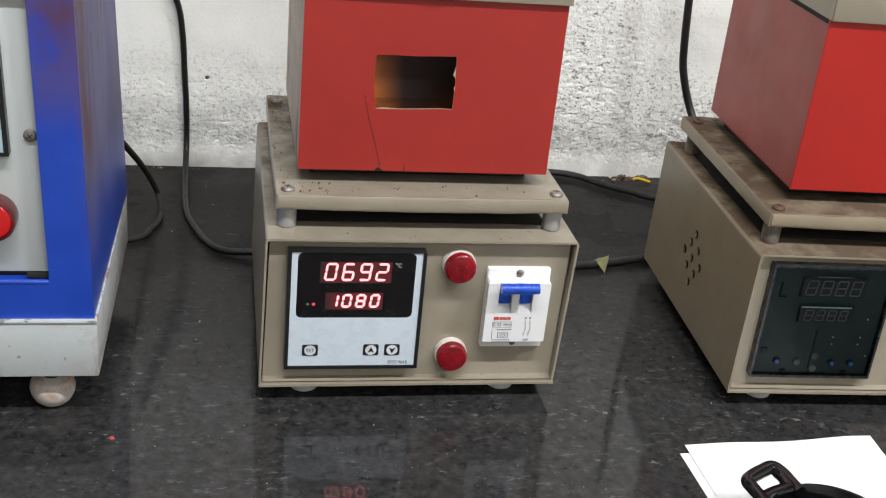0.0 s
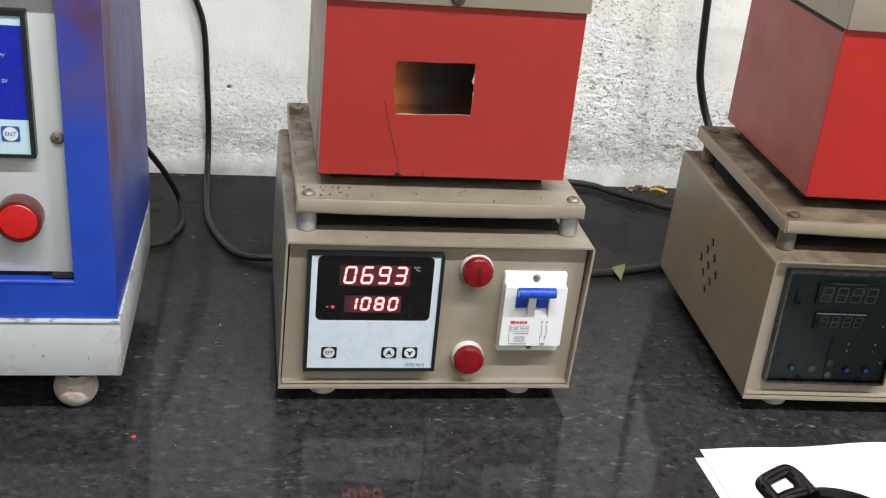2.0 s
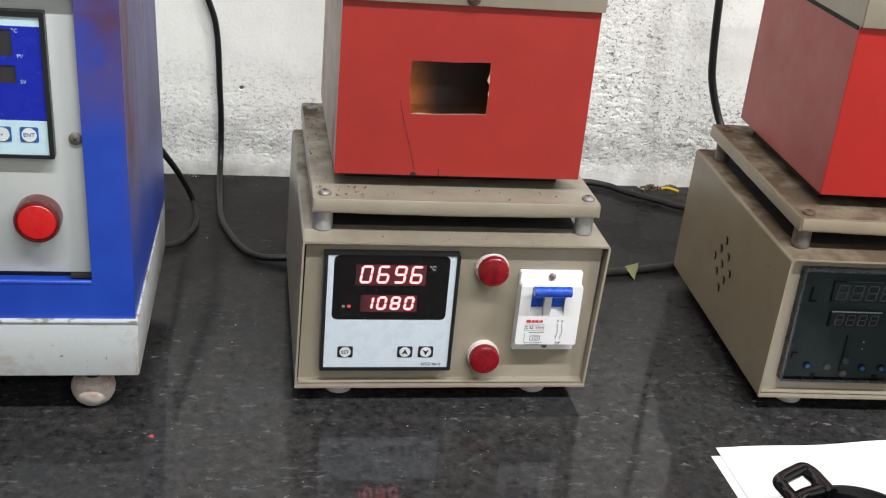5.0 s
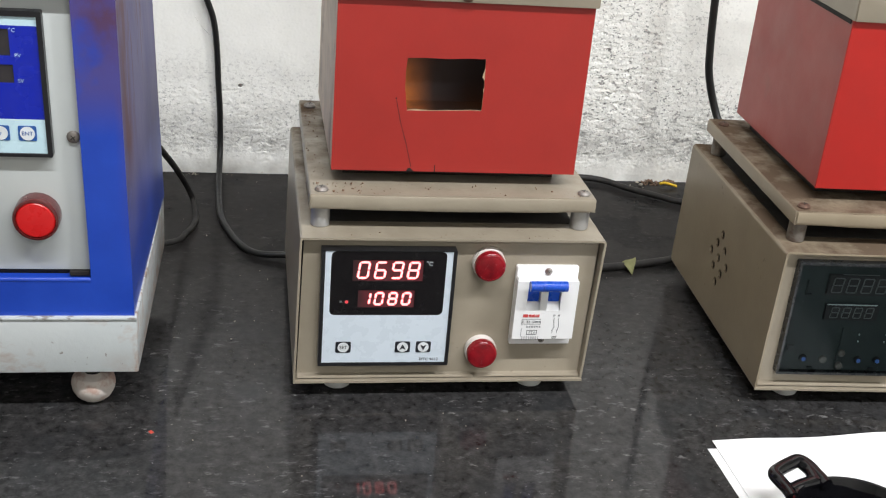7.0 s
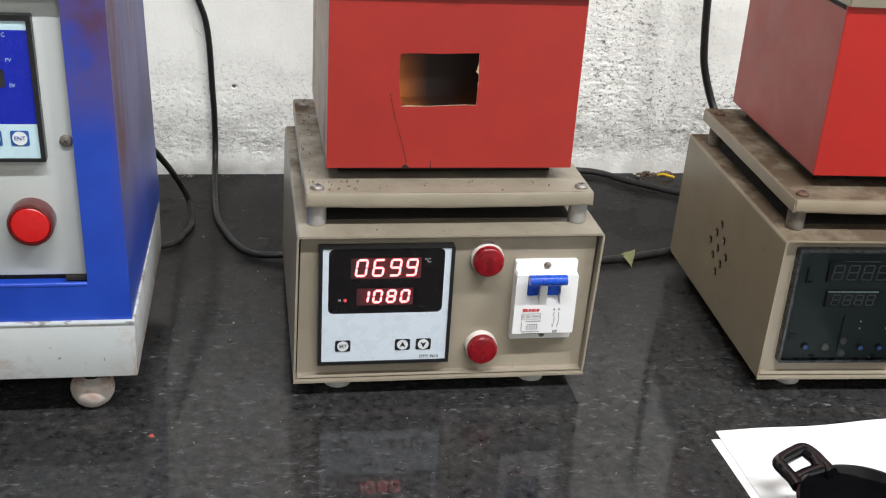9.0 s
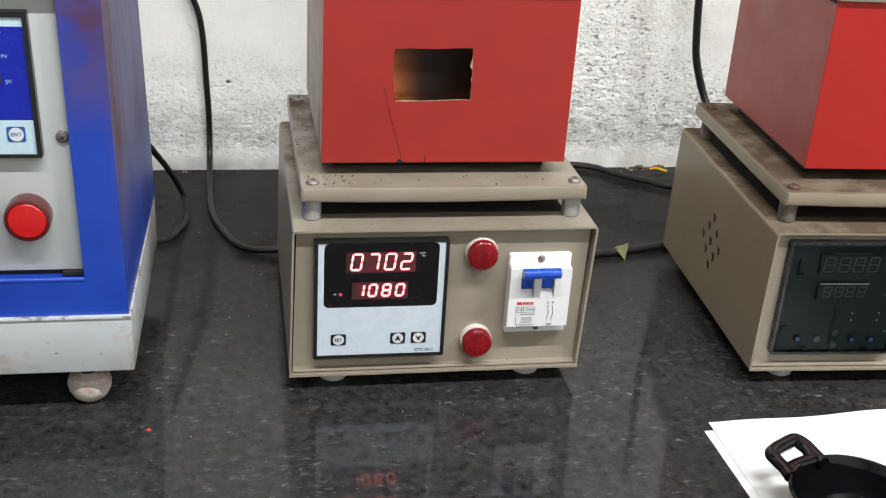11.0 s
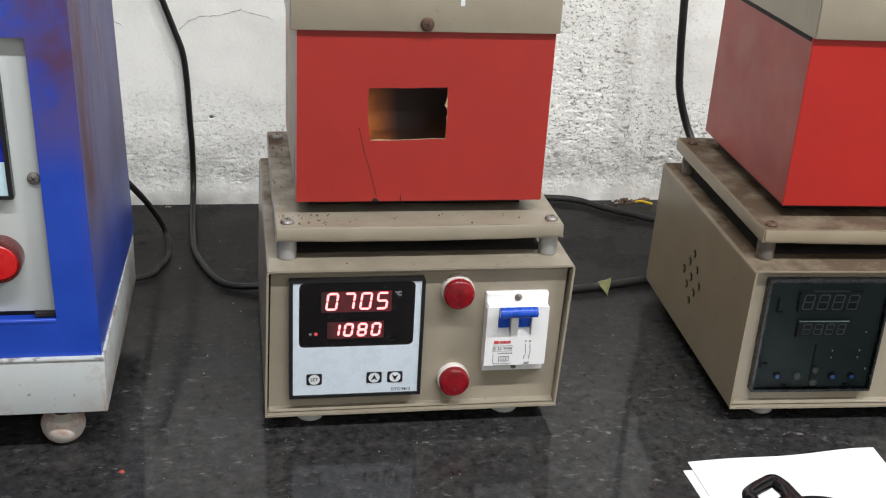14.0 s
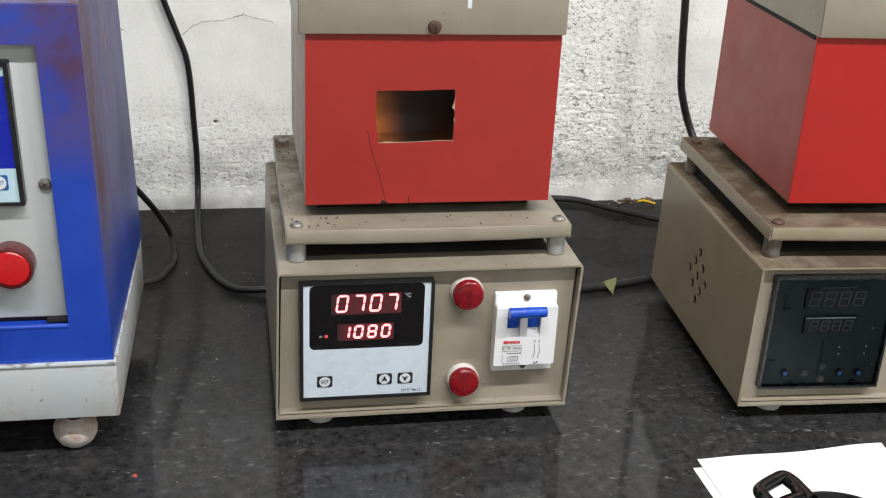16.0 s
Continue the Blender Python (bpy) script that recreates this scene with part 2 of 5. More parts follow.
def worn_blue(side):
    """Blue enamel: chalky and rusty in the upper part, more so on the flank."""
    m, nt, bsdf, links = nodes_of("worn_blue_paint_flank" if side else "worn_blue_paint")
    vec = coords(nt)
    tall = coords(nt, (1.5, 1.5, 0.30))
    blue = blend(nt, noise_fac(nt, vec, 22, 0.3, 0.7), (0.012, 0.052, 0.40), (0.020, 0.074, 0.50))
    if side:
        wear = calc(nt, "MULTIPLY", axis_fac(nt, vec, "Z", 0.105, 0.165), noise_fac(nt, vec, 20, 0.10, 0.38, 5))
        col = blend(nt, calc(nt, "MULTIPLY", wear, 0.9), blue, blend(nt, noise_fac(nt, coords(nt, (1, 1, 0.55)), 26, 0.3, 0.75, 6, 0.6), (0.085, 0.075, 0.185), (0.165, 0.150, 0.235)))
        rust = calc(nt, "MULTIPLY", axis_fac(nt, vec, "Z", 0.17, 0.24), noise_fac(nt, tall, 34, 0.54, 0.63, 6, 0.7))
        edge = calc(nt, "MULTIPLY", calc(nt, "MULTIPLY", axis_fac(nt, vec, "Y", -0.014, 0.0), axis_fac(nt, vec, "Y", 0.036, 0.016)), calc(nt, "MULTIPLY", axis_fac(nt, vec, "Z", 0.165, 0.195), noise_fac(nt, tall, 50, 0.30, 0.46, 4)))
        rust = calc(nt, "ADD", rust, calc(nt, "MULTIPLY", edge, axis_fac(nt, vec, "Z", 0.335, 0.30)))
    else:
        high = axis_fac(nt, vec, "Z", 0.208, 0.240)
        ragged = noise_fac(nt, vec, 30, 0.34, 0.50, 5)
        wear = calc(nt, "MULTIPLY", high, ragged)
        wear = calc(nt, "ADD", wear, calc(nt, "MULTIPLY", axis_fac(nt, vec, "X", -0.2275, -0.2215), calc(nt, "MULTIPLY", axis_fac(nt, vec, "Z", 0.10, 0.22), 0.55)))
        col = blend(nt, calc(nt, "MULTIPLY", wear, 0.85), blue, (0.075, 0.06, 0.235))
        rust = calc(nt, "MULTIPLY", axis_fac(nt, vec, "Z", 0.245, 0.29), noise_fac(nt, vec, 26, 0.40, 0.60, 6, 0.65))
        rust = calc(nt, "MULTIPLY", rust, axis_fac(nt, vec, "X", -0.256, -0.236))
    col = blend(nt, calc(nt, "MULTIPLY", rust, 0.85), col, (0.095, 0.030, 0.036))
    links.new(col, bsdf.inputs["Base Color"])
    r = nt.nodes.new("ShaderNodeMapRange")
    r.inputs["To Min"].default_value, r.inputs["To Max"].default_value = 0.30, 0.55
    links.new(wear, r.inputs["Value"])
    links.new(r.outputs["Result"], bsdf.inputs["Roughness"])
    bumped(nt, bsdf, noise_fac(nt, vec, 260, 0.2, 0.8, 3), 0.08, 0.0006)
    return m


def chipped_white():
    """White paint on the plinth: worn along the upper edge, rusty at the lower corner, smeared with brown."""
    m, nt, bsdf, links = nodes_of("chipped_white_paint")
    vec = coords(nt)
    col = blend(nt, noise_fac(nt, vec, 18, 0.3, 0.7), (0.50, 0.535, 0.54), (0.56, 0.595, 0.60))
    col = blend(nt, calc(nt, "MULTIPLY", noise_fac(nt, vec, 9, 0.45, 0.75, 5), 0.25), col, (0.42, 0.43, 0.42))
    smear = noise_fac(nt, coords(nt, (0.8, 1, 1.3)), 24, 0.60, 0.70, 6, 0.65)
    col = blend(nt, calc(nt, "MULTIPLY", smear, 0.65), col, (0.40, 0.30, 0.25))
    dots = calc(nt, "MULTIPLY", noise_fac(nt, vec, 170, 0.70, 0.73, 3), noise_fac(nt, vec, 22, 0.45, 0.6))
    col = blend(nt, calc(nt, "MULTIPLY", dots, 0.7), col, (0.16, 0.13, 0.11))
    edge = calc(nt, "MULTIPLY", axis_fac(nt, vec, "Z", 0.0755, 0.0785), noise_fac(nt, coords(nt, (0.5, 1, 1)), 120, 0.54, 0.60, 5, 0.65))
    col = blend(nt, calc(nt, "MULTIPLY", edge, 0.8), col, (0.17, 0.14, 0.12))
    corner = calc(nt, "MULTIPLY", calc(nt, "MULTIPLY", axis_fac(nt, vec, "X", -0.245, -0.219), axis_fac(nt, vec, "Z", 0.056, 0.037)), noise_fac(nt, vec, 60, 0.38, 0.6, 5, 0.65))
    rim = calc(nt, "MULTIPLY", axis_fac(nt, vec, "X", -0.2225, -0.2200), noise_fac(nt, coords(nt, (1, 1, 0.5)), 110, 0.50, 0.60, 5, 0.65))
    col = blend(nt, calc(nt, "MULTIPLY", calc(nt, "ADD", corner, calc(nt, "MULTIPLY", rim, 0.6)), 0.6), col, (0.36, 0.20, 0.12))
    links.new(col, bsdf.inputs["Base Color"])
    bsdf.inputs["Roughness"].default_value = 0.42
    bumped(nt, bsdf, noise_fac(nt, vec, 180, 0.2, 0.8, 4), 0.10, 0.0008)
    return m


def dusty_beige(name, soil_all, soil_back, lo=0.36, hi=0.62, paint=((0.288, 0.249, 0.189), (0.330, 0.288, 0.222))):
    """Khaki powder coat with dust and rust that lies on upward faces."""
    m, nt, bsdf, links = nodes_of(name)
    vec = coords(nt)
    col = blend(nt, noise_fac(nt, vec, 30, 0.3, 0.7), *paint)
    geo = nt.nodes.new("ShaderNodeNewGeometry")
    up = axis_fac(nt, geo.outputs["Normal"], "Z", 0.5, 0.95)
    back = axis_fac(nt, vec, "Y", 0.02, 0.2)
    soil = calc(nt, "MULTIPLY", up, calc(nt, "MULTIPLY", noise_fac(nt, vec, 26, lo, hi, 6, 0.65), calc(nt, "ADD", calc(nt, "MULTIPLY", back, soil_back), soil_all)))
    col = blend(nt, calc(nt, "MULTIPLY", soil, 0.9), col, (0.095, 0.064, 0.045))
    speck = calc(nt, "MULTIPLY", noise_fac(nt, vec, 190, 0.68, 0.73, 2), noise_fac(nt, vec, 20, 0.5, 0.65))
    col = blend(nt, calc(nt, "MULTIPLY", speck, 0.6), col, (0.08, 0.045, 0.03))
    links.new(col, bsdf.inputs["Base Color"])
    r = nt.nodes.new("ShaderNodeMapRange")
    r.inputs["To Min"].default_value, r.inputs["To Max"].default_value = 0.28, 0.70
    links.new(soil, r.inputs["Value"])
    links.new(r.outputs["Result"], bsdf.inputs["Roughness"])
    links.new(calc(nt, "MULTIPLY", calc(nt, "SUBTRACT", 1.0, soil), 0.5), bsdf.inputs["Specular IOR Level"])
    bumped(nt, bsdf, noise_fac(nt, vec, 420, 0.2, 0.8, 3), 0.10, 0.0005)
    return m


def hot_chamber():
    """Firebrick that glows dull orange where the element lies behind it."""
    m, nt, bsdf, links = nodes_of("glowing_firebrick")
    vec = coords(nt)
    bsdf.inputs["Base Color"].default_value = (0.092, 0.088, 0.094, 1)
    bsdf.inputs["Roughness"].default_value = 0.95
    heat = calc(nt, "MULTIPLY", axis_fac(nt, vec, "X", -0.007, -0.036), axis_fac(nt, vec, "Z", 0.250, 0.204))
    heat = calc(nt, "ADD", heat, calc(nt, "MULTIPLY", axis_fac(nt, vec, "Z", 0.215, 0.195), 0.06))
    heat = calc(nt, "MULTIPLY", heat, noise_fac(nt, vec, 45, 0.1, 0.6, 3))
    links.new(blend(nt, heat, (0.42, 0.14, 0.05), (1.0, 0.26, 0.025)), bsdf.inputs["Emission Color"])
    st = nt.nodes.new("ShaderNodeMath")
    st.operation = "MULTIPLY"
    st.inputs[1].default_value = 0.55
    links.new(heat, st.inputs[0])
    links.new(st.outputs[0], bsdf.inputs["Emission Strength"])
    return m


def clear_pane(name, color, rough=0.03, ior=1.45):
    """Thin smoked sheet: tinted see-through with a mirror gloss on it."""
    m, nt, bsdf, links = nodes_of(name)
    see = nt.nodes.new("ShaderNodeBsdfTransparent")
    see.inputs["Color"].default_value = (*color, 1)
    gloss = nt.nodes.new("ShaderNodeBsdfGlossy")
    gloss.inputs["Roughness"].default_value = rough
    fres = nt.nodes.new("ShaderNodeFresnel")
    fres.inputs["IOR"].default_value = ior
    mix = nt.nodes.new("ShaderNodeMixShader")
    links.new(fres.outputs[0], mix.inputs[0])
    links.new(see.outputs[0], mix.inputs[1])
    links.new(gloss.outputs[0], mix.inputs[2])
    links.new(mix.outputs[0], nt.nodes["Material Output"].inputs["Surface"])
    return m


M = {
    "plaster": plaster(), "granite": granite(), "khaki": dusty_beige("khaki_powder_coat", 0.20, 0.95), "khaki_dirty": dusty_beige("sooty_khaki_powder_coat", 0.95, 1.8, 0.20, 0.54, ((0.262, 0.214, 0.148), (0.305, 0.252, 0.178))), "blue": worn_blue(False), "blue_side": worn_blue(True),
    "room": surface("room_paint", (0.55, 0.54, 0.5), 0.9, vary=0.08, scale=4),
    "tiles": surface("room_floor", (0.3, 0.28, 0.26), 0.6, vary=0.12, scale=6),
    "red": surface("red_enamel", (0.365, 0.026, 0.020), 0.40, vary=0.05, scale=25, bump=0.07, bump_scale=380, stains=(((0.16, 0.02, 0.015), 60, 0.70, 0.5),)),
    "red_bright": surface("bright_red_enamel", (0.43, 0.018, 0.014), 0.36, vary=0.05, scale=22, bump=0.06, bump_scale=340),
    # the flank's duller red puts the haze of reflections into the colour
    "red_flank": surface("haze_tinted_red_enamel", (0.36, 0.066, 0.056), 0.42, vary=0.10, scale=14, bump=0.07, bump_scale=300, stains=(((0.2, 0.08, 0.068), 18, 0.6, 0.25),)),
    "steel_flank": surface("grimy_bare_steel", (0.64, 0.52, 0.40), 0.5, 0.0, vary=0.18, scale=30, stains=(((0.18, 0.12, 0.09), 25, 0.55, 0.6),)),
    "brick": hot_chamber(),
    "raw_edge": surface("cut_metal_edge", (0.75, 0.6, 0.42), 0.4, 0.6, vary=0.25, scale=200),
    "scratch": surface("dark_red_scratch", (0.13, 0.014, 0.012), 0.6, vary=0.4, scale=400),
    # these two near-blacks also put the shade of gaps and insides into colour
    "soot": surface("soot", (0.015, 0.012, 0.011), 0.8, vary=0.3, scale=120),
    "dark": surface("dark_shade", (0.02, 0.018, 0.016), 0.8),
    "steel": surface("dull_screw_steel", (0.30, 0.28, 0.26), 0.55, 0.6, vary=0.2, scale=300, stains=(((0.16, 0.08, 0.05), 160, 0.56, 0.7),)),
    "rusty": surface("rusty_screw", (0.11, 0.06, 0.042), 0.7, 0.3, vary=0.3, scale=300),
    "alu": surface("grey_spacer", (0.42, 0.42, 0.42), 0.42, 0.5, vary=0.1, scale=120),
    "alu_old": surface("tarnished_spacer", (0.22, 0.20, 0.18), 0.5, 0.5, vary=0.25, scale=90, stains=(((0.12, 0.07, 0.05), 120, 0.52, 0.6),)),
    "rubber": surface("pale_rubber", (0.62, 0.62, 0.60), 0.55, vary=0.1, scale=80),
    "black": surface("black_plastic", (0.012, 0.012, 0.014), 0.35, vary=0.15, scale=90),
    "black_face": surface("black_display_face", (0.006, 0.005, 0.006), 0.22, vary=0.1, scale=60),
    "led_glow": led_glow(),
    "face_white": surface("pale_blue_white_film", (0.66, 0.74, 0.82), 0.28, vary=0.03, scale=35, stains=(((0.5, 0.56, 0.62), 70, 0.68, 0.4),)),
    "print": surface("black_print", (0.012, 0.014, 0.02), 0.4),
    "print_white": surface("white_print", (0.75, 0.78, 0.8), 0.4),
    "print_grey": surface("grey_print", (0.10, 0.10, 0.12), 0.5),
    "print_red": surface("red_print", (0.55, 0.06, 0.06), 0.5),
    "lit": glowing("lit_led", (1.0, 0.24, 0.24), 4.0),
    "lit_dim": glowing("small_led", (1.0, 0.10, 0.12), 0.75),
    "breaker": surface("white_breaker_plastic", (0.88, 0.88, 0.88), 0.34, vary=0.03, scale=40),
    "lever": surface("blue_lever_plastic", (0.012, 0.075, 0.50), 0.28, vary=0.08, scale=60),
    "lamp_red": surface("red_lamp_lens", (0.235, 0.006, 0.012), 0.22, vary=0.35, scale=110, bump=0.35, bump_scale=300),
    "button_red": surface("red_button", (0.62, 0.012, 0.014), 0.3, vary=0.05, scale=60, coat=0.2),
    "lamp_rim": surface("white_lamp_collar", (0.72, 0.66, 0.62), 0.4, vary=0.05),
    "button_rim": surface("dark_red_button_collar", (0.10, 0.015, 0.015), 0.22, vary=0.1, coat=0.5),
    "door": surface("light_grey_paint", (0.53, 0.56, 0.55), 0.4, vary=0.04, scale=14, bump=0.05, bump_scale=300, stains=(((0.36, 0.36, 0.34), 70, 0.68, 0.5),)),
    "plinth": chipped_white(),
    "foot": surface("soiled_white_rubber", (0.66, 0.60, 0.55), 0.55, vary=0.08, scale=60, stains=(((0.40, 0.22, 0.16), 60, 0.47, 0.7),)),
    "face_blue": surface("blue_display_film", (0.005, 0.018, 0.40), 0.25, vary=0.04, scale=40),
    "face_cyan": surface("pale_cyan_film", (0.56, 0.76, 0.84), 0.28, vary=0.03, scale=40),
    "button_blue": surface("blue_print", (0.02, 0.10, 0.36), 0.4),
    "cable": surface("black_cable_sheath", (0.008, 0.008, 0.008), 0.42, vary=0.3, scale=120),
    "cable_dusty": surface("dusty_cable_sheath", (0.020, 0.018, 0.017), 0.7, vary=0.4, scale=90),
    "paper": surface("white_paper", (0.86, 0.86, 0.86), 0.8, vary=0.015, scale=12),
    "enamel": surface("black_enamel", (0.004, 0.004, 0.005), 0.10, vary=0.2, scale=60, bump=0.05, bump_scale=90),
    "leaf": surface("dry_olive_leaf", (0.20, 0.20, 0.085), 0.65, vary=0.2, scale=150),
    "yellow": surface("yellow_wire", (0.80, 0.52, 0.02), 0.5, vary=0.1),
    "dirt": surface("brown_dirt", (0.19, 0.12, 0.08), 0.95, vary=0.4, scale=300, bump=0.5, bump_scale=500),
    "crack_grime": surface("grey_crack_line", (0.48, 0.47, 0.44), 0.95, vary=0.35, scale=180),
    "pit_dirt": surface("shade_in_pit", (0.17, 0.16, 0.15), 0.95, vary=0.4, scale=300),
    "led_dark": surface("unlit_led_module", (0.030, 0.026, 0.028), 0.5, vary=0.1, scale=200),
    "chip": surface("red_paint_chip", (0.5, 0.06, 0.04), 0.5),
    "crumb": surface("pale_crumbs", (0.45, 0.40, 0.33), 0.9, vary=0.4, scale=60),
    "board": surface("green_grey_circuit_board", (0.034, 0.044, 0.045), 0.6, vary=0.12, scale=25),
    "smoke_rim": surface("smoked_plastic_rim", (0.022, 0.024, 0.026), 0.28, vary=0.2, scale=60),
    "ghost": surface("unlit_segment", (0.20, 0.20, 0.20), 0.5),
    "trimmer": surface("blue_trimmer", (0.13, 0.28, 0.85), 0.3, coat=0.4),
    "smoked": clear_pane("smoked_acrylic", (0.80, 0.84, 0.85), 0.10, 1.13),
}


# ---- mesh helpers ----
def finish(bm, name, material, parent=None, smooth=False):
    bmesh.ops.recalc_face_normals(bm, faces=bm.faces)
    me = bpy.data.meshes.new(name)
    bm.to_mesh(me)
    bm.free()
    for m in (material if isinstance(material, (list, tuple)) else [material]):
        me.materials.append(M[m])
    if smooth:
        for p in me.polygons:
            p.use_smooth = True
        me.set_sharp_from_angle(angle=radians(28))
    ob = new(name, me)
    if parent:
        ob.parent = parent
    return ob


def part(name, bm, material, parent, label="", smooth=True):
    ob = finish(bm, name, material, parent, smooth)
    return tagged(ob, label) if label else ob


def thing(name, label, category, m=None, group=""):
    ob = new(name)
    ob.empty_display_size = 0.03
    if m is not None:
        ob.matrix_world = m
    return tagged(ob, label, category, group)


def box(bm, x0, x1, y0, y1, z0, z1, bevel=0.0, seg=2):
    r = bmesh.ops.create_cube(bm, size=1.0, matrix=Matrix.Translation(((x0 + x1) / 2, (y0 + y1) / 2, (z0 + z1) / 2)) @ Matrix.Diagonal((x1 - x0, y1 - y0, z1 - z0, 1)))
    if bevel:
        edges = list({e for v in r["verts"] for e in v.link_edges})
        bmesh.ops.bevel(bm, geom=edges, offset=bevel, segments=seg, profile=0.5, affect="EDGES")
    return bm


def boxed(*args, **kw):
    return box(bmesh.new(), *args, **kw)


def sheet(outer, holes, thickness, place):
    """A flat plate with openings. outer and holes: rings of 2D points; place(u, v, d) gives the point d deep."""
    bm = bmesh.new()
    for ring in (outer, *holes):
        vs = [bm.verts.new((u, v, 0)) for u, v in ring]
        for a, b in zip(vs, vs[1:] + vs[:1]):
            bm.edges.new((a, b))
    bmesh.ops.triangle_fill(bm, use_beauty=True, use_dissolve=False, edges=bm.edges[:])
    r = bmesh.ops.extrude_face_region(bm, geom=bm.faces[:])
    for v in r["geom"]:
        if isinstance(v, bmesh.types.BMVert):
            v.co.z = thickness
    for v in bm.verts:
        v.co = place(*v.co)
    return bm


def rect(u0, u1, v0, v1, r=0.0, n=4):
    if not r:
        return [(u0, v0), (u1, v0), (u1, v1), (u0, v1)]
    out = []
    for cu, cv, a0 in ((u1 - r, v0 + r, -90), (u1 - r, v1 - r, 0), (u0 + r, v1 - r, 90), (u0 + r, v0 + r, 180)):
        out += [(cu + r * math.cos(radians(a0 + 90 * i / n)), cv + r * math.sin(radians(a0 + 90 * i / n))) for i in range(n + 1)]
    return out


def front(y):
    """Plates that face -y, with u along x and v along z."""
    return lambda u, v, d: (u, y + d, v)


def lathe(profile, origin, axis="Z", n=28):
    """A turned piece: profile of (radius, height) along the axis."""
    bm = bmesh.new()
    rings = []
    for r, h in profile:
        rings.append([bm.verts.new((max(r, 1e-5) * math.cos(2 * math.pi * i / n), max(r, 1e-5) * math.sin(2 * math.pi * i / n), h)) for i in range(n)])
    for a, b in zip(rings, rings[1:]):
        for i in range(n):
            bm.faces.new((a[i], a[(i + 1) % n], b[(i + 1) % n], b[i]))
    bm.faces.new(rings[0]), bm.faces.new(rings[-1])
    turn = pose(0, 0, 0, 90) if axis == "-Y" else Matrix()
    bmesh.ops.transform(bm, matrix=Matrix.Translation(origin) @ turn, verts=bm.verts)
    return bm


def spline(points, steps=10):
    pts = [Vector(p) for p in points]
    pts = [pts[0] * 2 - pts[1]] + pts + [pts[-1] * 2 - pts[-2]]
    out = []
    for p0, p1, p2, p3 in zip(pts, pts[1:], pts[2:], pts[3:]):
        for i in range(steps):
            t = i / steps
            out.append(0.5 * ((2 * p1) + (p2 - p0) * t + (2 * p0 - 5 * p1 + 4 * p2 - p3) * t * t + (3 * p1 - p0 - 3 * p2 + p3) * t ** 3))
    return out + [pts[-2]]


def tube(points, radius, n=16, steps=10):
    bm = bmesh.new()
    path = spline(points, steps)
    rings, side = [], Vector((0, 0, 1))
    for i, p in enumerate(path):
        d = (path[min(i + 1, len(path) - 1)] - path[max(i - 1, 0)]).normalized()
        side = (side - d * side.dot(d))
        side = side.normalized() if side.length > 1e-4 else d.orthogonal().normalized()
        other = d.cross(side)
        rings.append([bm.verts.new(p + radius * (side * math.cos(2 * math.pi * k / n) + other * math.sin(2 * math.pi * k / n))) for k in range(n)])
    for a, b in zip(rings, rings[1:]):
        for k in range(n):
            bm.faces.new((a[k], a[(k + 1) % n], b[(k + 1) % n], b[k]))
    bm.faces.new(rings[0]), bm.faces.new(rings[-1])
    return bm


def lettering(name, body, size, x, y, z, material, parent, label=""):
    """Raised print on a face that looks towards -y, centred on x and z."""
    cu = bpy.data.curves.new(name, "FONT")
    cu.body, cu.size, cu.align_x, cu.align_y, cu.extrude = body, size, "CENTER", "CENTER", 0.00006
    cu.resolution_u = 3
    tmp = new("lettering_curve", cu)
    me = bpy.data.meshes.new_from_object(tmp.evaluated_get(bpy.context.evaluated_depsgraph_get()))
    bpy.data.objects.remove(tmp)
    me.transform(pose(x, y, z, 90))
    me.materials.clear()
    me.materials.append(M[material])
    ob = new(name, me)
    ob.parent = parent
    return tagged(ob, label) if label else ob


def fold(profile, thickness, y0, y1, inward):
    """A folded sheet: an open profile of (x, z) with a thickness towards the point inward, run from y0 to y1."""
    bm = bmesh.new()
    outer = [Vector(p) for p in profile]
    inner = []
    for i, p in enumerate(outer):
        a, b = outer[max(i - 1, 0)], outer[min(i + 1, len(outer) - 1)]
        d = (b - a).normalized()
        nrm = Vector((-d.y, d.x))
        if nrm.dot(Vector(inward) - p) < 0:
            nrm = -nrm
        inner.append(p + nrm * thickness)
    grid = []
    for y in (y0, y1):
        grid.append(([bm.verts.new((p.x, y, p.y)) for p in outer], [bm.verts.new((p.x, y, p.y)) for p in inner]))
    (of, inf), (ob_, ib) = grid
    for i in range(len(outer) - 1):
        bm.faces.new((of[i], of[i + 1], ob_[i + 1], ob_[i]))
        bm.faces.new((inf[i], inf[i + 1], ib[i + 1], ib[i]))
        bm.faces.new((of[i], of[i + 1], inf[i + 1], inf[i]))
        bm.faces.new((ob_[i], ob_[i + 1], ib[i + 1], ib[i]))
    for i in (0, -1):
        bm.faces.new((of[i], ob_[i], ib[i], inf[i]))
    return bm


def bent(x0, x1, z0, z1, r=0.003):
    """The profile of an upturned U with rounded bends."""
    out = [(x0, z0)]
    out += [(x0 + r - r * math.cos(radians(a)), z1 - r + r * math.sin(radians(a))) for a in (0, 30, 60, 90)]
    out += [(x1 - r + r * math.sin(radians(a)), z1 - r + r * math.cos(radians(a))) for a in (0, 30, 60, 90)]
    return out + [(x1, z0)]


# ---- the room ----
CRACKS = [[(-0.1835, 0.190), (-0.1734, 0.1991), (-0.1613, 0.2042), (-0.141, 0.2052), (-0.1329, 0.2082), (-0.1208, 0.2113), (-0.1107, 0.2082), (-0.0895, 0.2032)],
          [(-0.2472, 0.1971), (-0.2411, 0.1941), (-0.2371, 0.189)], [(-0.1997, 0.1688), (-0.1926, 0.1587), (-0.1845, 0.1496)]]


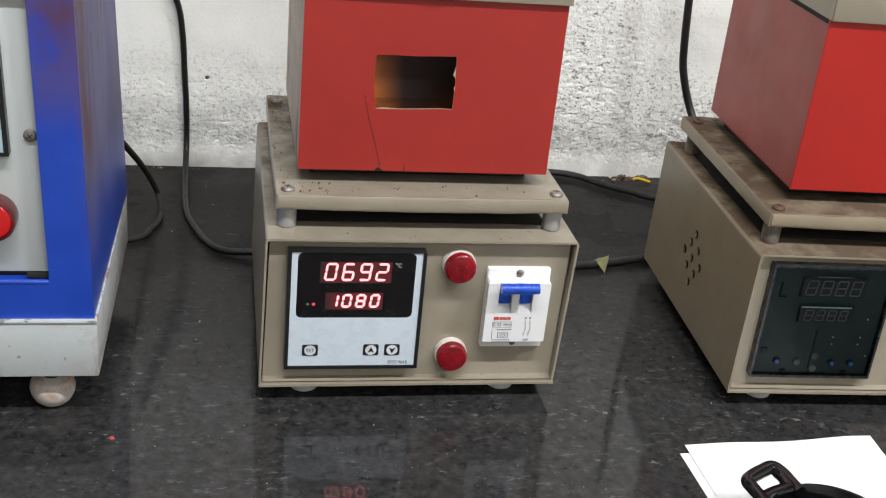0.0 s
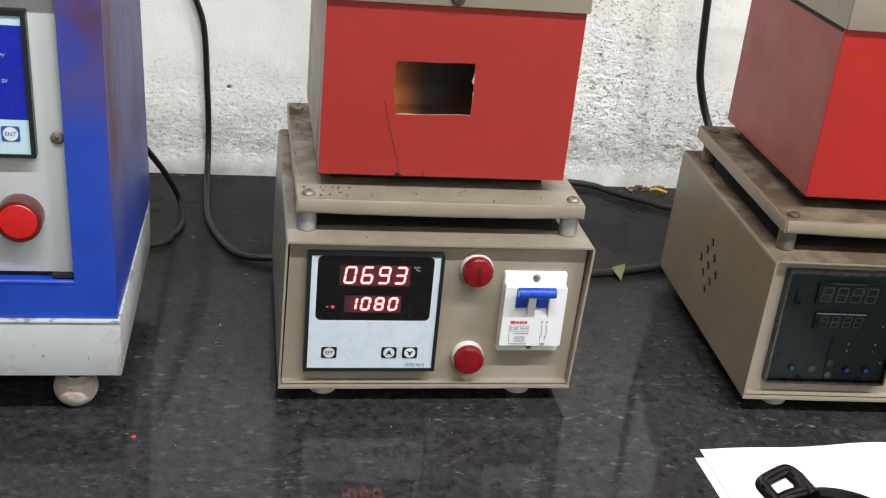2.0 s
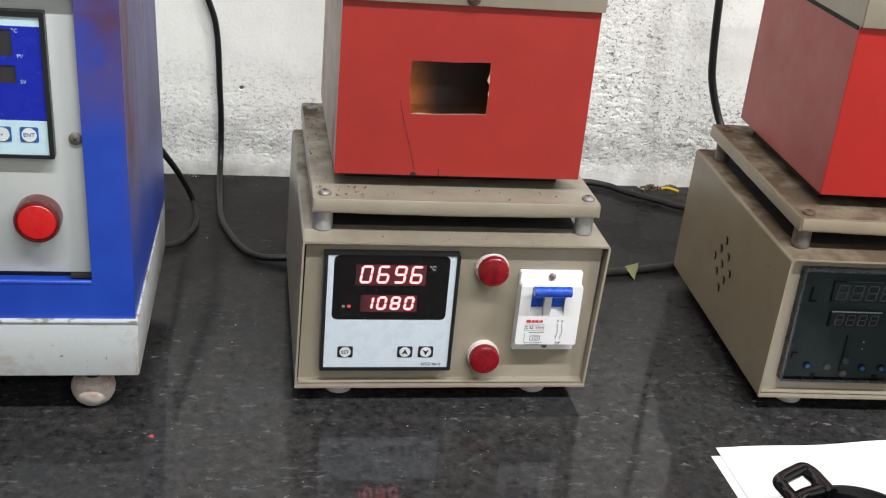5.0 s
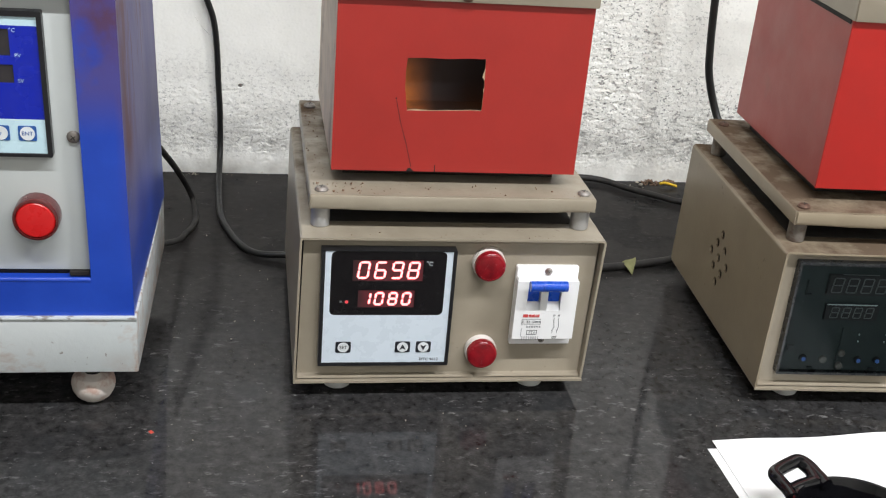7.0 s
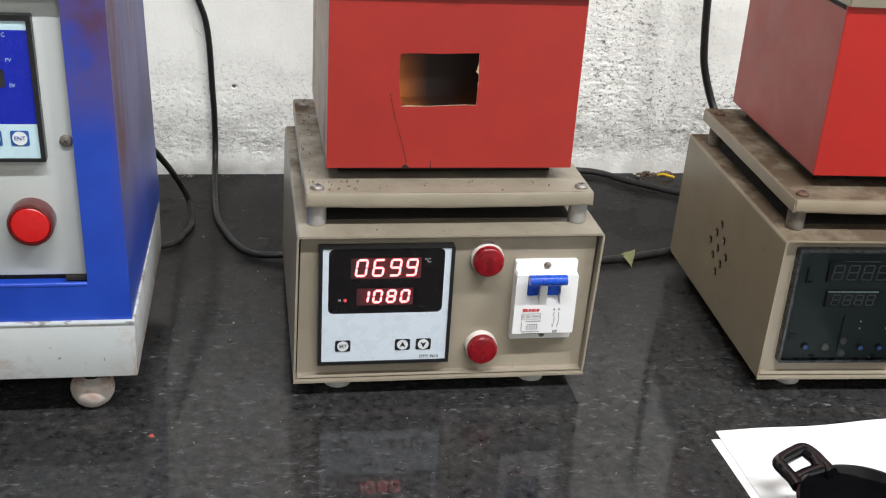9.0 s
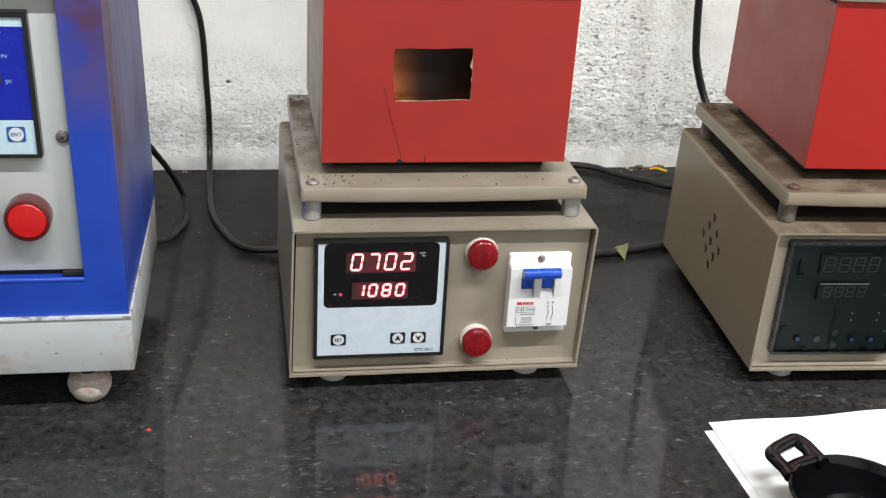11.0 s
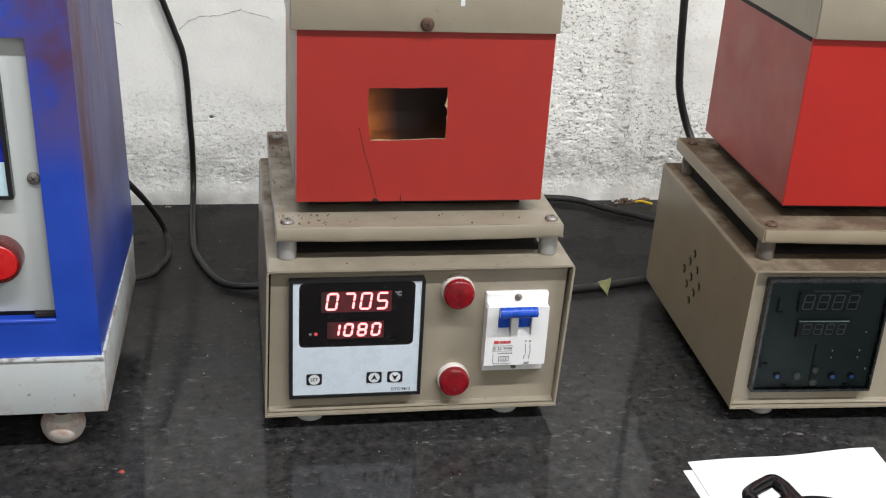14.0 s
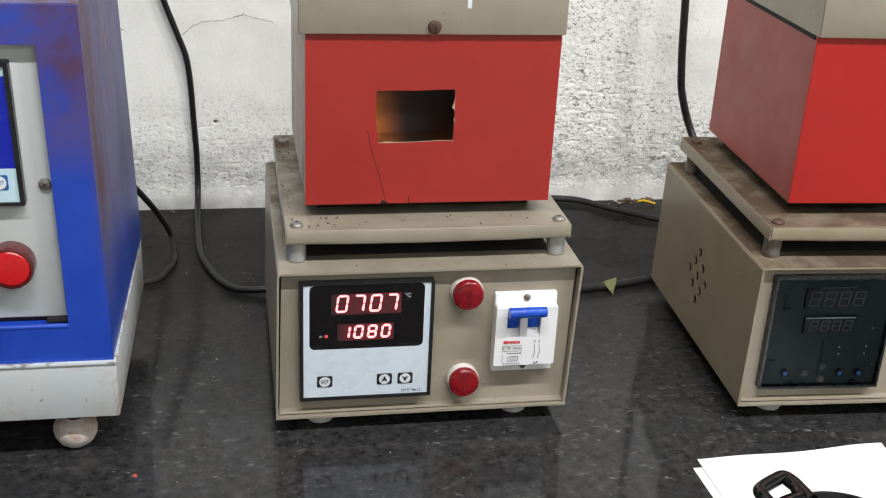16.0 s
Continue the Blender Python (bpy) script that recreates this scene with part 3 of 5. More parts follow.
def step(lo, hi, v):
    t = min(1.0, max(0.0, (v - lo) / (hi - lo)))
    return t * t * (3 - 2 * t)


def clamp(v, lo=0.0, hi=1.0):
    return min(hi, max(lo, v))


def wall_relief(x, z):
    """How far the plaster stands out: soft waves, flaking coats where it is worn, one deep pit."""
    p = Vector((x, 0, z))
    h = 0.0030 * noise.noise(p * 9) + 0.0010 * noise.noise(p * 34 + Vector((5, 0, 0)))
    if -0.32 < x < 0.58 and -0.02 < z < 0.38:
        patch = noise.noise(Vector((x * 17, 4, z * 17)))
        worn = clamp((x + 0.02) * 6) * clamp(max(0.15, (0.36 - x) * 10) + clamp((0.13 - z) * 12)) + 0.72 * clamp((0.15 - z) * 10)
        worn = clamp(worn * (0.75 + 1.1 * patch), 0.06) * clamp(z * 45, 0.1)
        # coats of whitewash that have flaked off in plates, each with a sharp rim
        n = 0.8 * noise.noise(Vector((x * 70, 3, z * 90))) + 0.65 * noise.noise(Vector((x * 160, 9, z * 200))) + 0.5 * noise.noise(Vector((x * 310, 15, z * 380)))
        plates = sum(step(lv - 0.05, lv + 0.05, n) for lv in (-0.28, 0.22))
        grain = noise.noise(Vector((x * 420, 7, z * 460)))
        hole = step(0.30, 0.40, noise.noise(Vector((x * 120, 21, z * 190)))) + 0.8 * step(0.40, 0.50, noise.noise(Vector((x * 46, 33, z * 60))))
        h += worn * (0.00030 * plates + 0.00018 * grain - 0.0006 * hole) + 0.00008 * grain
        h -= 0.0022 * step(0.0034, 0.0018, math.hypot(x + 0.1532, (z - 0.097) * 1.5))
    return h


def crack_ribbon(pts):
    """A grey hairline that follows the relief, thinning and thickening."""
    bm = bmesh.new()
    pairs = []
    for (ax, az), (bx, bz) in zip(pts, pts[1:]):
        n = max(2, int(math.hypot(bx - ax, bz - az) / 0.0011))
        for k in range(n):
            x, z = ax + (bx - ax) * k / n, az + (bz - az) * k / n
            z += 0.0011 * noise.noise(Vector((x * 260, 2, 0))) + 0.0006 * noise.noise(Vector((x * 700, 5, 0)))
            w = 0.00028 + 0.00035 * max(0.0, noise.noise(Vector((x * 210, 9, z * 40))) + 0.25)
            pairs.append([bm.verts.new((x - w * 0.5, 0.4622 - wall_relief(x, z + w), z + w)), bm.verts.new((x + w * 0.5, 0.4622 - wall_relief(x, z - w), z - w))])
    for a, b in zip(pairs, pairs[1:]):
        bm.faces.new((a[0], b[0], b[1], a[1]))
    r = bmesh.ops.extrude_face_region(bm, geom=bm.faces[:])
    for v in r["geom"]:
        if isinstance(v, bmesh.types.BMVert):
            v.co.y += 0.002
    return bm


def build_room():
    # back wall: uneven plaster, finer where it stands behind the worktop's things
    def line(lo, hi, a, b, fine, coarse):
        vals = list(np.arange(lo, a, coarse)) + list(np.arange(a, b, fine)) + list(np.arange(b, hi, coarse)) + [hi]
        return vals
    xs, zs = line(-2.4, 2.4, -0.25, 0.40, 0.0008, 0.15), line(-0.9, 1.9, -0.004, 0.24, 0.0008, 0.15)
    bm = bmesh.new()
    rows = [[bm.verts.new((x, 0.4625 - wall_relief(x, z), z)) for x in xs] for z in zs]
    for a, b in zip(rows, rows[1:]):
        for i in range(len(xs) - 1):
            bm.faces.new((a[i], a[i + 1], b[i + 1], b[i]))
    box(bm, -2.4, 2.4, 0.483, 0.62, -0.9, 1.9)
    north = tagged(finish(bm, "wall_north", "plaster", None, True), "rough whitewashed plaster wall with pits, dirt, cracks and painted flake shade", "wall", kind="structure")
    for pts in CRACKS:
        part("crack", crack_ribbon(pts), "crack_grime", north, "fine grey crack in the plaster")
    # a dark disc puts the shade at the pit's bottom into colour
    part("pit", lathe([(0.0026, 0), (0.0018, 0.0004), (0, 0.0005)], (-0.1532, 0.4618 - wall_relief(-0.1532, 0.097), 0.097), "-Y", 9), "pit_dirt", north, "small pit in the plaster, its shade a dark disc")
    for name, dims in (("wall_south", (-2.4, 2.4, -3.2, -3.05, -0.9, 1.9)), ("wall_west", (-2.55, -2.4, -3.2, 0.62, -0.9, 1.9)), ("wall_east", (2.4, 2.55, -3.2, 0.62, -0.9, 1.9))):
        tagged(finish(boxed(*dims), name, "room"), "plain pale painted wall closing the room", "wall", kind="structure")
    tagged(finish(boxed(-2.55, 2.55, -3.2, 0.62, 1.9, 2.0), "ceiling", "room"), "plain pale painted ceiling of the room", "ceiling", kind="structure")
    tagged(finish(boxed(-2.55, 2.55, -3.2, 0.62, -1.0, -0.9), "floor", "tiles"), "plain grey floor of the room", "floor", kind="structure")
    tagged(finish(boxed(-2.4, 2.4, -0.33, 0.4590, -0.03, 0.0, bevel=0.003), "worktop", "granite"), "dark speckled polished granite worktop, dusty at the wall", "worktop", kind="structure")
    tagged(finish(boxed(-2.4, 2.4, -0.27, 0.45, -0.9, -0.03), "worktop_support", "room"), "plain masonry support under the granite worktop", "support", kind="structure")


build_room()


# ---- parts shared by the devices ----
SEGMENTS = {"0": "abcdef", "1": "bc", "2": "abged", "3": "abgcd", "4": "fgbc", "5": "afgcd", "6": "afgedc", "7": "abc", "8": "abcdefg", "9": "abcdfg"}


def segment_mesh(seg, cx, cz, w, h, stroke, slant, y, depth):
    """One bar of a slanted seven-segment figure, with pointed ends."""
    gap, s = stroke * 0.12, stroke / 2
    if seg in "agd":
        zc = {"a": h / 2 - s, "g": 0, "d": -h / 2 + s}[seg]
        a, b = -w / 2 + s + gap, w / 2 - s - gap
        ring = [(a, zc), (a + s, zc + s), (b - s, zc + s), (b, zc), (b - s, zc - s), (a + s, zc - s)]
    else:
        xc = -w / 2 + s if seg in "ef" else w / 2 - s
        a, b = (gap, h / 2 - s - gap) if seg in "bf" else (-h / 2 + s + gap, -gap)
        ring = [(xc, a), (xc + s, a + s), (xc + s, b - s), (xc, b), (xc - s, b - s), (xc - s, a + s)]
    ring = [(cx + u + slant * v, cz + v) for u, v in ring]
    return sheet(ring, [], depth, front(y))


def screw(name, x, y, z, r, parent, material="steel", facing="-Y", turn=35, label=""):
    """A domed screw head with a crossed slot."""
    bm = lathe([(r, 0), (r, 0.25 * r), (0.8 * r, 0.5 * r), (0.45 * r, 0.62 * r), (0.0, 0.66 * r)], (0, 0, 0), "Z", 18)
    for a in (turn, turn + 90):
        slot = boxed(-0.45 * r, 0.45 * r, -0.07 * r, 0.07 * r, 0.5 * r, 0.665 * r)
        bmesh.ops.transform(slot, matrix=pose(0, 0, 0, 0, 0, a), verts=slot.verts)
        tmp = bpy.data.meshes.new("slot")
        slot.to_mesh(tmp)
        slot.free()
        first = len(bm.faces)
        bm.from_mesh(tmp)
        bpy.data.meshes.remove(tmp)
        bm.faces.ensure_lookup_table()
        for f in bm.faces[first:]:
            f.material_index = 1
    bmesh.ops.transform(bm, matrix=Matrix.Translation((x, y, z)) @ (pose(0, 0, 0, 90) if facing == "-Y" else Matrix()), verts=bm.verts)
    return part(name, bm, [material, "dark"], parent, label)


def pilot_lamp(x, y, z, parent):
    lamp = part("pilot_lamp", lathe([(0.0121, 0), (0.0121, 0.0040), (0.0117, 0.0050), (0.0109, 0.0050)], (x, y, z), "-Y", 36), "lamp_rim", parent, "red pilot lamp in a white collar")
    part("lens_ring", lathe([(0.0096, 0.0106), (0.0096, 0.0113), (0.0091, 0.0113), (0.0091, 0.0106)], (x, y, z), "-Y", 36), "lamp_red", lamp)
    part("lens", lathe([(0.0111, 0.003), (0.0113, 0.0088), (0.0110, 0.0100), (0.0103, 0.0107), (0.0088, 0.0112), (0.0050, 0.0116), (0.0, 0.0117)], (x, y, z), "-Y", 36), "lamp_red", lamp, "flat ribbed red translucent lens")


def rods(name, items, y, material, parent, label=""):
    """Small printed bars that stand for unreadable print: (x0, x1, z0, z1) each."""
    bm = bmesh.new()
    for x0, x1, z0, z1 in items:
        box(bm, x0, x1, y, y + 0.0002, z0, z1)
    return part(name, bm, material, parent, label, smooth=False)


# the four figures of the upper row over time
READINGS = [(0.0, 692), (1.2, 693), (2.1, 694), (3.1, 695), (3.55, 694), (3.95, 695), (5.0, 696), (5.9, 697), (6.8, 698), (7.6, 700), (8.06, 699), (9.1, 700), (10.0, 701),
            (10.9, 702), (11.4, 703), (11.8, 704), (12.2, 703), (13.2, 704), (13.7, 705), (14.1, 704), (14.6, 705), (15.05, 706), (15.6, 707)]
LIVE = []


def live_controller(parent):
    ctl = part("controller", sheet(rect(-0.0925, 0.0042, 0.0232, 0.1171, 0.0006, 2), [rect(-0.0899, 0.0016, 0.0258, 0.1166)], 0.010, front(-0.0012)), "black", parent, "square digital temperature controller with a black bezel")
    part("front_film", sheet(rect(-0.0899, 0.0016, 0.0258, 0.1166), [rect(-0.0856, -0.0030, 0.0650, 0.1163, 0.004, 5)], 0.008, front(-0.0005)), "face_white", ctl, "pale blue-white printed film", smooth=False)
    holes = [rect(-0.0700, -0.0196, 0.0926, 0.1092), rect(-0.0655, -0.0246, 0.0714, 0.0852)]
    part("display_window", sheet(rect(-0.0856, -0.0030, 0.0650, 0.1163, 0.004, 5), holes, 0.002, front(-0.0001)), "black_face", ctl, "glossy black display window", smooth=False)
    for x0, x1, z0, z1 in ((-0.0700, -0.0196, 0.0926, 0.1092), (-0.0655, -0.0246, 0.0714, 0.0852)):
        part("led_module", boxed(x0, x1, 0.0003, 0.006, z0, z1), "led_glow", ctl, "dark red LED module, its glow standing in for bloom")
    for k, cx in enumerate((-0.0622, -0.0501, -0.0381, -0.0264)):
        for seg in "abcdefg":
            lit = [seg in SEGMENTS[("%04d" % v)[k]] for _, v in READINGS]
            if not any(lit):
                continue
            ob = part("figure_segment", segment_mesh(seg, cx, 0.1012, 0.0084, 0.0138, 0.00150, 0.13, -0.0002, 0.0008), "lit", ctl, smooth=False)
            if not all(lit):
                LIVE.append((ob, lit))
    for cx, ch in ((-0.0596, "1"), (-0.0502, "0"), (-0.0403, "8"), (-0.0304, "0")):
        for seg in SEGMENTS[ch]:
            part("figure_segment", segment_mesh(seg, cx, 0.0784, 0.0070, 0.0108, 0.0016, 0.13, -0.0002, 0.0008), "lit", ctl, smooth=False)
    part("status_led", lathe([(0.0013, 0), (0.0012, 0.0004), (0, 0.0006)], (-0.0735, -0.0001, 0.0758), "-Y", 16), "lit_dim", ctl, "small red status light")
    lettering("letter", "H", 0.0026, -0.0775, -0.0003, 0.0758, "print_white", ctl)
    lettering("unit_mark", "\u00b0C", 0.0046, -0.0152, -0.0003, 0.1066, "print_white", ctl, "white unit mark")
    for cx, kind in ((-0.0744, "set"), (-0.0306, "up"), (-0.0152, "down")):
        key = part("key", sheet(rect(cx - 0.0056, cx + 0.0056, 0.0343, 0.0433, 0.0011, 3), [], 0.0006, front(-0.0009)), "print", ctl, "black printed key", smooth=False)
        bm = lathe([(0.0041, 0), (0.0041, 0.0002), (0.0, 0.00022)], (cx, -0.0010, 0.0388), "-Y", 24)
        part("key_disc", bm, "print_white", key)
        if kind == "set":
            lettering("key_letters", "SET", 0.0037, cx, -0.0014, 0.0388, "print", key)
        else:
            s = 1 if kind == "up" else -1
            ring = [(cx, 0.0388 + s * 0.0026), (cx + 0.0024, 0.0388 - s * 0.0022), (cx, 0.0388 - s * 0.0008), (cx - 0.0024, 0.0388 - s * 0.0022)]
            part("arrow", sheet(ring, [], 0.0003, front(-0.0014)), "print", key, smooth=False)
    lettering("model_mark", "DTC 9612", 0.0033, -0.0105, -0.0007, 0.0283, "print", ctl, "small black printed model mark")


def breaker(parent):
    x0, x1 = 0.0504, 0.0972
    br = part("circuit_breaker", boxed(x0, x1, 0.0032, 0.010, 0.0384, 0.1032, bevel=0.0010), "breaker", parent, "white two-pole circuit breaker")
    wells = [rect(cx - 0.0050, cx + 0.0050, 0.0712, 0.0940) for cx in (0.0634, 0.0788)]
    nx0, nx1, nz0, nz1, ny = 0.0500, 0.0962, 0.0476, 0.0954, -0.0050
    bm = sheet(rect(nx0, nx1, nz0, nz1, 0.0008, 2), wells, 0.0082, front(ny))
    part("nose", bm, "breaker", br, smooth=False)
    part("nose_shoulder", boxed(nx0 + 0.0006, nx1 - 0.0006, -0.0036, 0.0034, nz1 - 0.0004, nz1 + 0.0012, bevel=0.0008), "breaker", br)
    for cx in (0.0634, 0.0788):
        # the slot's shade is put into the colour of a black plate
        part("lever_well", boxed(cx - 0.0052, cx + 0.0052, 0.0024, 0.0031, 0.0711, 0.0942), "print", br, "black plate for the shade in the lever slot")
        part("lever_root", boxed(cx - 0.0044, cx + 0.0044, -0.0030, 0.0020, 0.0778, 0.0936, bevel=0.0009), "lever", br, "blue lever root")
        ramp = bmesh.new()
        sides = [[ramp.verts.new((cx + sx, yy, zz)) for yy, zz in ((-0.0049, 0.0713), (0.0022, 0.0713), (0.0022, 0.0768), (0.0000, 0.0768))] for sx in (-0.0049, 0.0049)]
        for k in range(4):
            ramp.faces.new((sides[0][k], sides[0][(k + 1) % 4], sides[1][(k + 1) % 4], sides[1][k]))
        ramp.faces.new(sides[0]), ramp.faces.new(sides[1])
        part("slot_rest", ramp, "breaker", br, smooth=False)
        part("lever_arm", boxed(cx - 0.0024, cx + 0.0024, -0.0125, -0.0030, 0.0915, 0.0950, bevel=0.0008), "lever", br)
    bm = tube([(0.0574, -0.0130, 0.0954), (0.0660, -0.0130, 0.0954), (0.0760, -0.0130, 0.0954), (0.0848, -0.0130, 0.0954)], 0.0039, 20, 4)
    box(bm, 0.0662, 0.0766, -0.0174, -0.0155, 0.0944, 0.0974, bevel=0.0005)
    part("lever", bm, "lever", br, "blue toggle lever joining both poles")
    screw("screw", 0.0741, 0.0032, 0.0997, 0.0028, br)
    screw("screw", 0.0749, 0.0032, 0.0424, 0.0023, br)
    y = -0.0053
    rods("brand_patch", [(0.0566, 0.0603, 0.0660, 0.0684), (0.0609, 0.0630, 0.0664, 0.0682), (0.0634, 0.0655, 0.0664, 0.0682), (0.0659, 0.0668, 0.0664, 0.0682), (0.0672, 0.0690, 0.0664, 0.0682), (0.0603, 0.0690, 0.0660, 0.0662)], y, "print_red", br, "red printed mark")
    lettering("rating", "C 32", 0.0031, 0.0594, y, 0.0620, "print", br)
    rods("rating_frame", [(0.0560, 0.0705, 0.0641, 0.06425), (0.0560, 0.0705, 0.0597, 0.05985), (0.0560, 0.05615, 0.0597, 0.06425), (0.07035, 0.0705, 0.0597, 0.06425)], y, "print_grey", br)
    lettering("rating", "3000A", 0.0024, 0.0672, y, 0.0620, "print_grey", br)
    rods("small_print", [(0.0600 + 0.0019 * k, 0.0600 + 0.0019 * k + 0.0011, 0.0575, 0.0583) for k in range(6)] + [(0.0572 + 0.0017 * k, 0.0572 + 0.0017 * k + 0.0010, zz, zz + 0.0006) for k in range(8) for zz in (0.0474, 0.0490)] + [(0.05635, 0.05665, 0.0500, 0.0570)], y, "print_grey", br)
    rods("test_mark", [(0.0612, 0.0684, 0.0549, 0.0552), (0.0605, 0.0678, 0.0513, 0.0516), (0.0607, 0.0610, 0.0515, 0.0550), (0.0681, 0.0684, 0.0517, 0.0550), (0.0626, 0.0630, 0.0523, 0.0541), (0.0640, 0.0652, 0.0523, 0.0526), (0.0640, 0.0652, 0.0538, 0.0541), (0.0662, 0.0666, 0.0523, 0.0541)], y, "print", br)
    signs = []
    for cx in (0.0803, 0.0838):
        signs += [(cx - 0.0006, cx - 0.0002, 0.0668, 0.0682), (cx + 0.0002, cx + 0.0006, 0.0668, 0.0682), (cx, cx + 0.0003, 0.0618, 0.0652), (cx + 0.0004, cx + 0.0007, 0.0598, 0.0618), (cx + 0.0006, cx + 0.0009, 0.0572, 0.0598), (cx + 0.0002, cx + 0.0005, 0.0552, 0.0572), (cx - 0.0003, cx, 0.0526, 0.0552), (cx - 0.0008, cx - 0.0003, 0.0548, 0.0551)]
    rods("wiring_sign", signs, y, "print_grey", br)
    lettering("pole_mark", "DP", 0.0030, 0.0822, y, 0.0490, "print", br)


def dark_controller(parent, x0):
    """The other furnace's meter: a smoked window with its parts showing faintly behind."""
    x1, z0, z1 = x0 + 0.0975, 0.0235, 0.1190
    ctl = part("controller", sheet(rect(x0 + 0.0016, x1 + 0.0016, z0 - 0.0013, z1 - 0.0013, 0.0012, 2), [rect(x0 + 0.0034, x1 - 0.0001, z0 + 0.0006, z1 - 0.0032)], 0.007, front(0.0005)), "smoke_rim", parent, "switched-off controller behind a smoked window")
    part("circuit_board", boxed(x0 + 0.003, x1 - 0.0007, 0.0045, 0.0055, z0 + 0.001, z1 - 0.003), "board", ctl, "dim grey-green circuit board")
    part("window_pane", boxed(x0 + 0.0035, x1 - 0.0002, 0.0006, 0.0010, z0 + 0.0007, z1 - 0.0033), "smoked", ctl, "smoked acrylic window")
    for cz, w, h, stroke, pitch, cx0 in ((0.0993, 0.0085, 0.0125, 0.0008, 0.0117, -0.0618), (0.0763, 0.0065, 0.0092, 0.0007, 0.0092, -0.0592)):
        mod = part("led_module", boxed(cx0 - 0.0075, cx0 + pitch * 3 + 0.0075, 0.0018, 0.0045, cz - h / 2 - 0.002, cz + h / 2 + 0.002), "led_dark", ctl)
        for k in range(4):
            for seg in "abcdefg":
                part("unlit_segment", segment_mesh(seg, cx0 + k * pitch, cz, w, h, stroke, 0.1, 0.0013, 0.0006), "ghost", mod, smooth=False)
    part("bright_strip", boxed(-0.0664, -0.0263, 0.0016, 0.0020, 0.0826, 0.0835), "print_white", ctl, "pale edge of the lower module")
    part("bright_strip", boxed(-0.0595, -0.0310, 0.0016, 0.0020, 0.1081, 0.1087), "ghost", ctl)
    for dx, dz, blue in ((-0.0748, 0.0351, 1), (-0.0585, 0.0344, 0), (-0.0447, 0.0402, 0), (-0.0445, 0.0289, 0), (-0.0300, 0.0344, 1), (-0.0145, 0.0343, 1)):
        post = part("push_post", lathe([(0.0030, 0), (0.0030, 0.0018), (0.0024, 0.0024), (0, 0.0026)], (dx, 0.0045, dz), "-Y", 16), "black" if blue else "alu_old", ctl)
        if blue:
            part("post_tip", lathe([(0.0018, 0), (0.0016, 0.0006), (0, 0.0009)], (dx, 0.0021, dz), "-Y", 12), "trimmer", post, "blue tip")
    for dx, dz, w, h in ((-0.0890, 0.0417, 0.0045, 0.0045), (-0.0700, 0.0262, 0.0042, 0.0012), (-0.0200, 0.0262, 0.0042, 0.0012), (-0.0850, 0.0900, 0.0050, 0.0008), (-0.0850, 0.0900, 0.0008, 0.0120)):
        part("board_piece", boxed(dx, dx + w, 0.0025, 0.0045, dz, dz + h), "black", ctl)
    part("wire", boxed(-0.0480, -0.0474, 0.003, 0.0045, 0.030, 0.062), "board", ctl)
    for dx, dz in ((-0.0340, 0.0560), (-0.0338, 0.0500), (-0.0120, 0.0560), (-0.0125, 0.0500), (-0.0100, 0.0720), (-0.0040, 0.0400)):
        part("solder_dot", boxed(dx, dx + 0.0008, 0.0035, 0.0045, dz, dz + 0.0011), "print_white", ctl)


